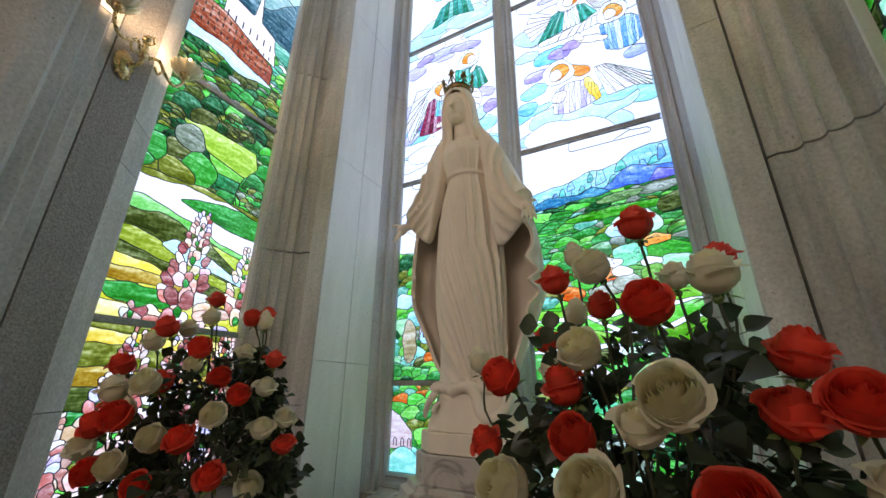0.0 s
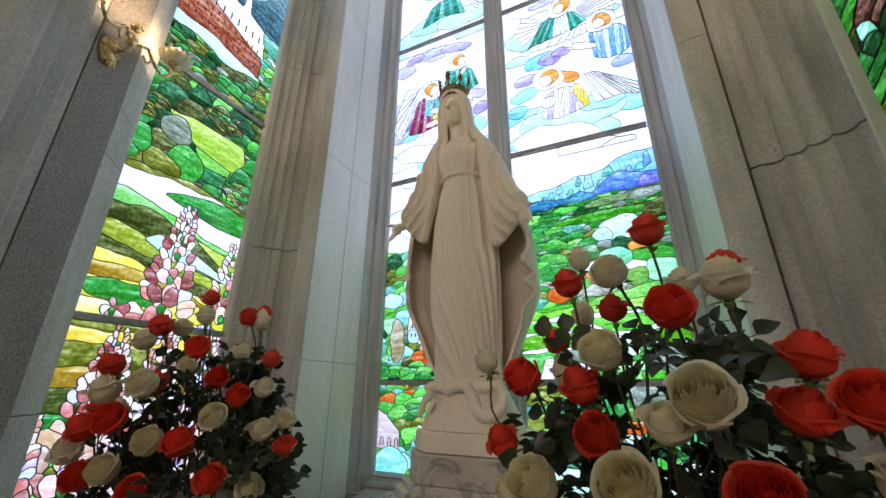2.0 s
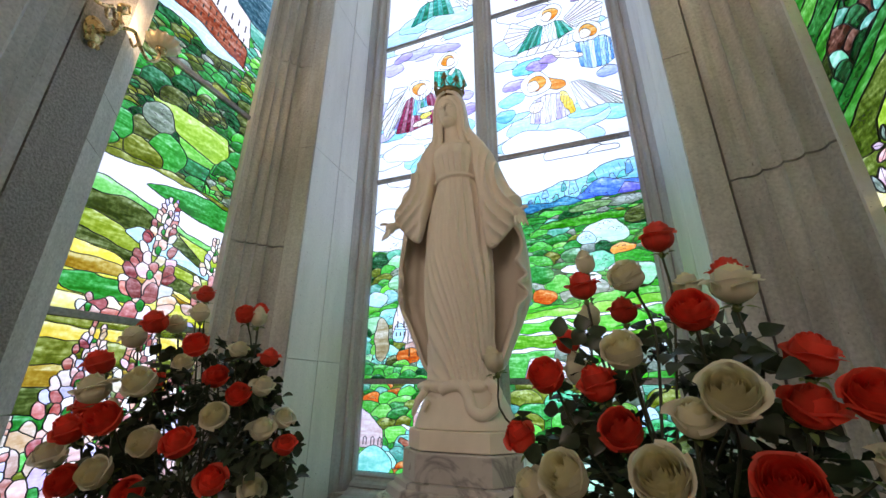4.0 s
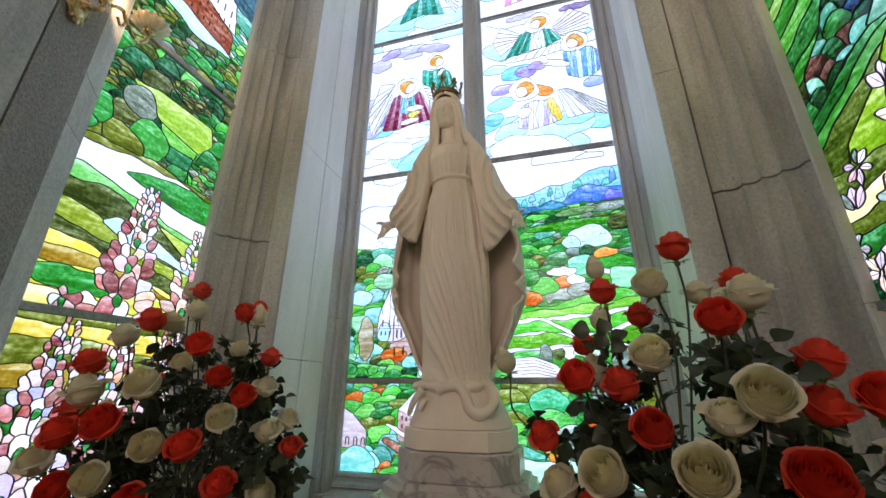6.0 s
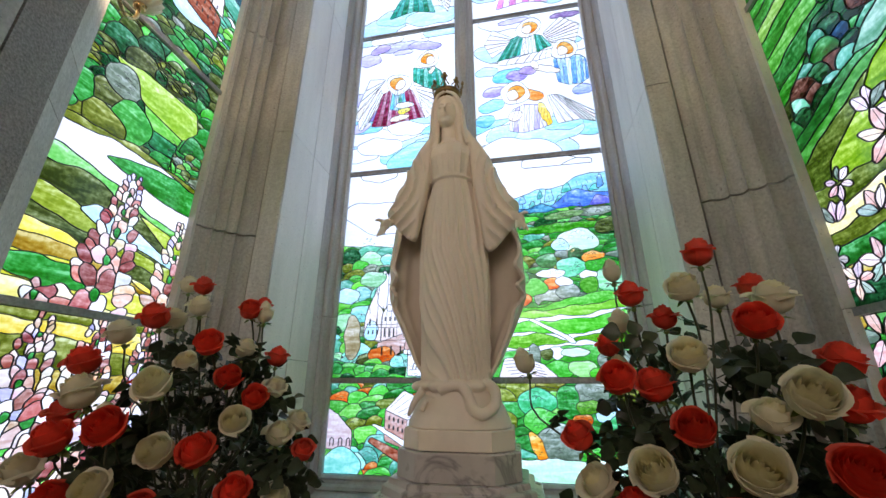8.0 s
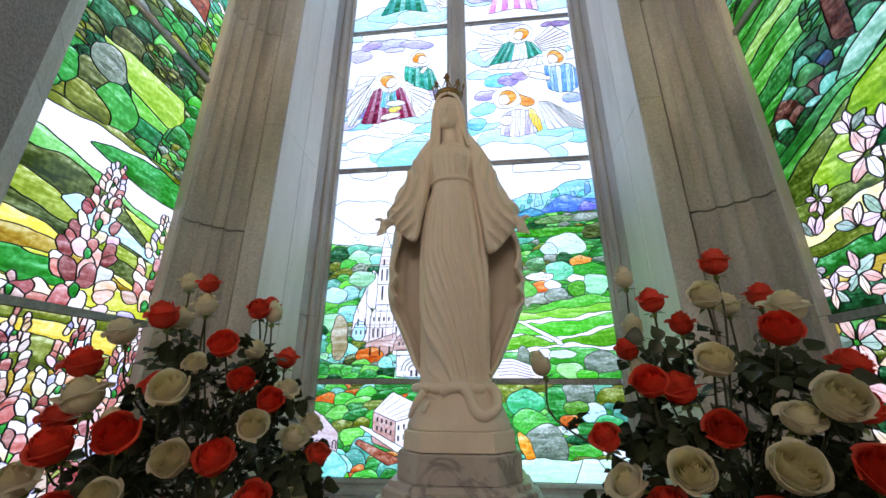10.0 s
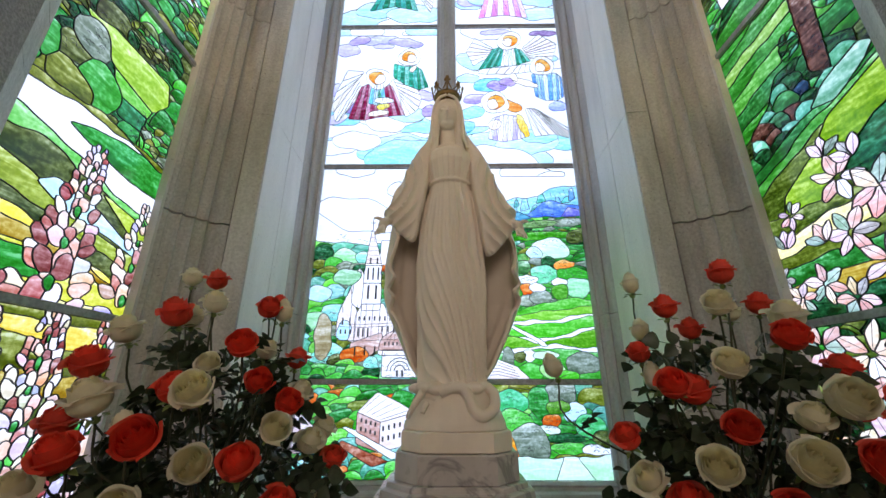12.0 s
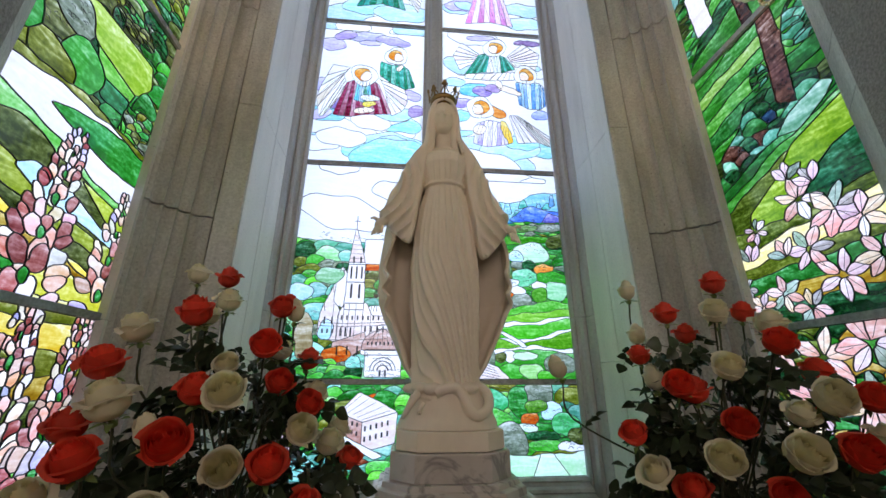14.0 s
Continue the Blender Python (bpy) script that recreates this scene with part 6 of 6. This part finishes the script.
LEFT_WHITE = [(-1.50, 0.87, 1.725, 1, .07), (-1.365, 0.79, 1.632, 1, .075), (-1.39, 0.735, 1.585, 1, .075), (-1.52, 0.70, 1.545, 1, .085), (-1.23, 0.85, 1.51, 1, .07), (-1.32, 0.737, 1.465, 0, .075),
              (-1.132, 0.877, 1.398, 1, .075), (-1.246, 0.579, 1.407, 0, .10), (-1.48, 0.608, 1.39, 1, .10), (-1.12, 0.71, 1.323, 0, .09), (-1.245, 0.627, 1.262, 0, .095), (-1.08, 0.845, 1.281, 1, .08),
              (-1.068, 0.916, 1.306, 1, .075), (-1.22, 0.90, 1.628, 2, .075), (-1.36, 0.60, 1.19, 0, .10), (-1.04, 0.80, 1.14, 1, .08), (-1.57, 0.60, 1.22, 1, .09), (-1.40, 0.62, 1.335, 2, .07)]
RIGHT_RED = [(-0.005, 0.754, 1.705, 1, .08), (-0.17, 0.76, 1.612, 1, .075), (0.12, 0.81, 1.63, 1, .075), (-0.007, 0.594, 1.517, 0, .09), (-0.216, 0.846, 1.502, 1, .07), (-0.25, 0.643, 1.42, 0, .085),
             (-0.162, 0.718, 1.407, 1, .085), (-0.135, 0.622, 1.334, 0, .088), (0.165, 0.68, 1.45, 1, .085), (0.13, 0.64, 1.375, 1, .08), (0.18, 0.58, 1.39, 0, .09), (0.043, 0.528, 1.285, 0, .10),
             (-0.324, 0.749, 1.303, 1, .075), (-0.09, 0.80, 1.56, 1, .07), (-0.24, 0.68, 1.19, 1, .085), (-0.11, 0.57, 1.20, 0, .09), (0.14, 0.52, 1.20, 0, .095)]
RIGHT_WHITE = [(-0.085, 0.68, 1.606, 0, .085), (-0.155, 0.955, 1.726, 2, .075), (0.047, 0.83, 1.612, 1, .07), (0.09, 0.70, 1.58, 1, .09), (-0.16, 0.93, 1.575, 2, .075), (-0.115, 0.642, 1.462, 0, .09),
               (0.0, 0.515, 1.393, 0, .10), (-0.228, 0.575, 1.271, 0, .095), (-0.10, 0.514, 1.289, 0, .10), (-0.426, 0.963, 1.473, 2, .08), (0.20, 0.60, 1.30, 1, .085), (-0.30, 0.72, 1.22, 1, .08),
               (-0.20, 0.82, 1.44, 2, .08), (0.03, 0.55, 1.17, 0, .095), (-0.04, 0.56, 1.36, 1, .07)]
arrangement((-1.30, 0.84, 0.76), (-1.30, 0.84, 1.25), LEFT_RED, LEFT_WHITE, (0.45, -0.89, 0.0), 11, "tall bunch of red and white artificial roses with dark leaves", 430)
arrangement((-0.04, 0.78, 0.76), (-0.04, 0.78, 1.25), RIGHT_RED, RIGHT_WHITE, (-0.35, -0.94, 0.0), 12, "loose bunch of red and white artificial roses with dark leaves", 430)
for x, y in ((-1.30, 0.84), (-0.04, 0.78)):
    st = tagged(empty("flower_stand", (x, y, 0)), "plain stone stand under the roses", "stand", "flower stands")
    part("column", spin(bmesh.new(), [(0.17, 0.0), (0.17, 0.05), (0.12, 0.09), (0.10, 0.4), (0.12, 0.68)], 32), VEINED, st)
    part("top", spin(bmesh.new(), [(0.12, 0.68), (0.17, 0.70), (0.18, 0.74), (0.175, 0.76)], 32), VEINED, st)

# ---- wall lamps ----
def sconce(at, turn):
    """Two curved brass arms with candle bulbs in ribbed glass cups; the wall is behind local -x."""
    s = tagged(empty("wall_sconce", at), "two-armed brass wall lamp with lit candle bulbs", "wall lamp", "wall lamps")
    s.rotation_euler = (0, 0, turn)
    s.scale = (1.25, 1.25, 1.25)
    bm = bmesh.new()
    for k, (r, d) in enumerate(((0.050, 0.008), (0.042, 0.016), (0.030, 0.014), (0.02, 0.026))):
        ball(bm, (d * 0.4, 0, 0), 1, (d, r * 0.78, r), None, 24)
    ball(bm, (0.012, 0, -0.058), 0.012, (0.8, 1, 1.2), None, 10)
    for q in (-1, 1):
        ball(bm, (0.01, q * 0.02, -0.05), 0.009, (0.8, 1, 1), None, 8)
    part("backplate", bm, BRASS, s, "oval brass backplate", True)
    bm = bmesh.new()
    tube(bm, bow([(0.015, 0, 0.0), (0.06, 0, -0.01), (0.075, 0, 0.03), (0.06, 0, 0.08), (0.065, 0, 0.12)]), 0.007, 8)
    ball(bm, (0.068, 0, 0.035), 0.017, (1, 1, 1.3), None, 12)
    ball(bm, (0.064, 0, 0.10), 0.016, (0.9, 1.1, 1.2), None, 12)
    tube(bm, bow([(0.064, 0, 0.11), (0.06, 0.02, 0.14), (0.06, 0.03, 0.115), (0.06, 0.012, 0.105)]), 0.004, 6)
    part("stalk", bm, BRASS, s, "", True)
    for q in (-1, 1):
        bm = bmesh.new()
        tube(bm, bow([(0.068, q * 0.01, 0.03), (0.085, q * 0.045, 0.05), (0.09, q * 0.075, 0.02), (0.095, q * 0.115, 0.0), (0.10, q * 0.145, 0.03), (0.10, q * 0.148, 0.07)]), 0.0062, 8)
        tube(bm, bow([(0.088, q * 0.07, 0.025), (0.088, q * 0.055, -0.005), (0.088, q * 0.035, 0.01)]), 0.0045, 6)
        arm = part("arm", bm, BRASS, s, "curved brass arm", True)
        x, y = 0.10, q * 0.148
        part("candle_cup", spin(bmesh.new(), [(0.006, 0.06), (0.017, 0.068), (0.020, 0.085), (0.013, 0.09)], 16, (x, y, 0)), BRASS, arm, "", True)
        ribs = bmesh.new()
        rings = [[(x + r * (1 + 0.09 * math.cos(14 * a)) * math.cos(a), y + r * (1 + 0.09 * math.cos(14 * a)) * math.sin(a), z) for a in (TAU * i / 56 for i in range(56))]
                 for r, z in ((0.016, 0.082), (0.034, 0.088), (0.048, 0.102), (0.055, 0.12), (0.053, 0.12), (0.046, 0.104), (0.032, 0.092), (0.014, 0.088))]
        loft(ribs, rings)
        part("shade", ribs, SHADE, arm, "ribbed cream glass cup", True)
        part("bulb", spin(bmesh.new(), [(0.008, 0.088), (0.014, 0.10), (0.018, 0.118), (0.015, 0.138), (0.008, 0.156), (0.002, 0.166)], 16, (x, y, 0)), BULB, arm, "lit candle bulb", True)
    return s


sconce((XC - 1.19, 0.485, 2.76), radians(22))
sconce((XC + 1.19, 0.485, 2.76), radians(158))
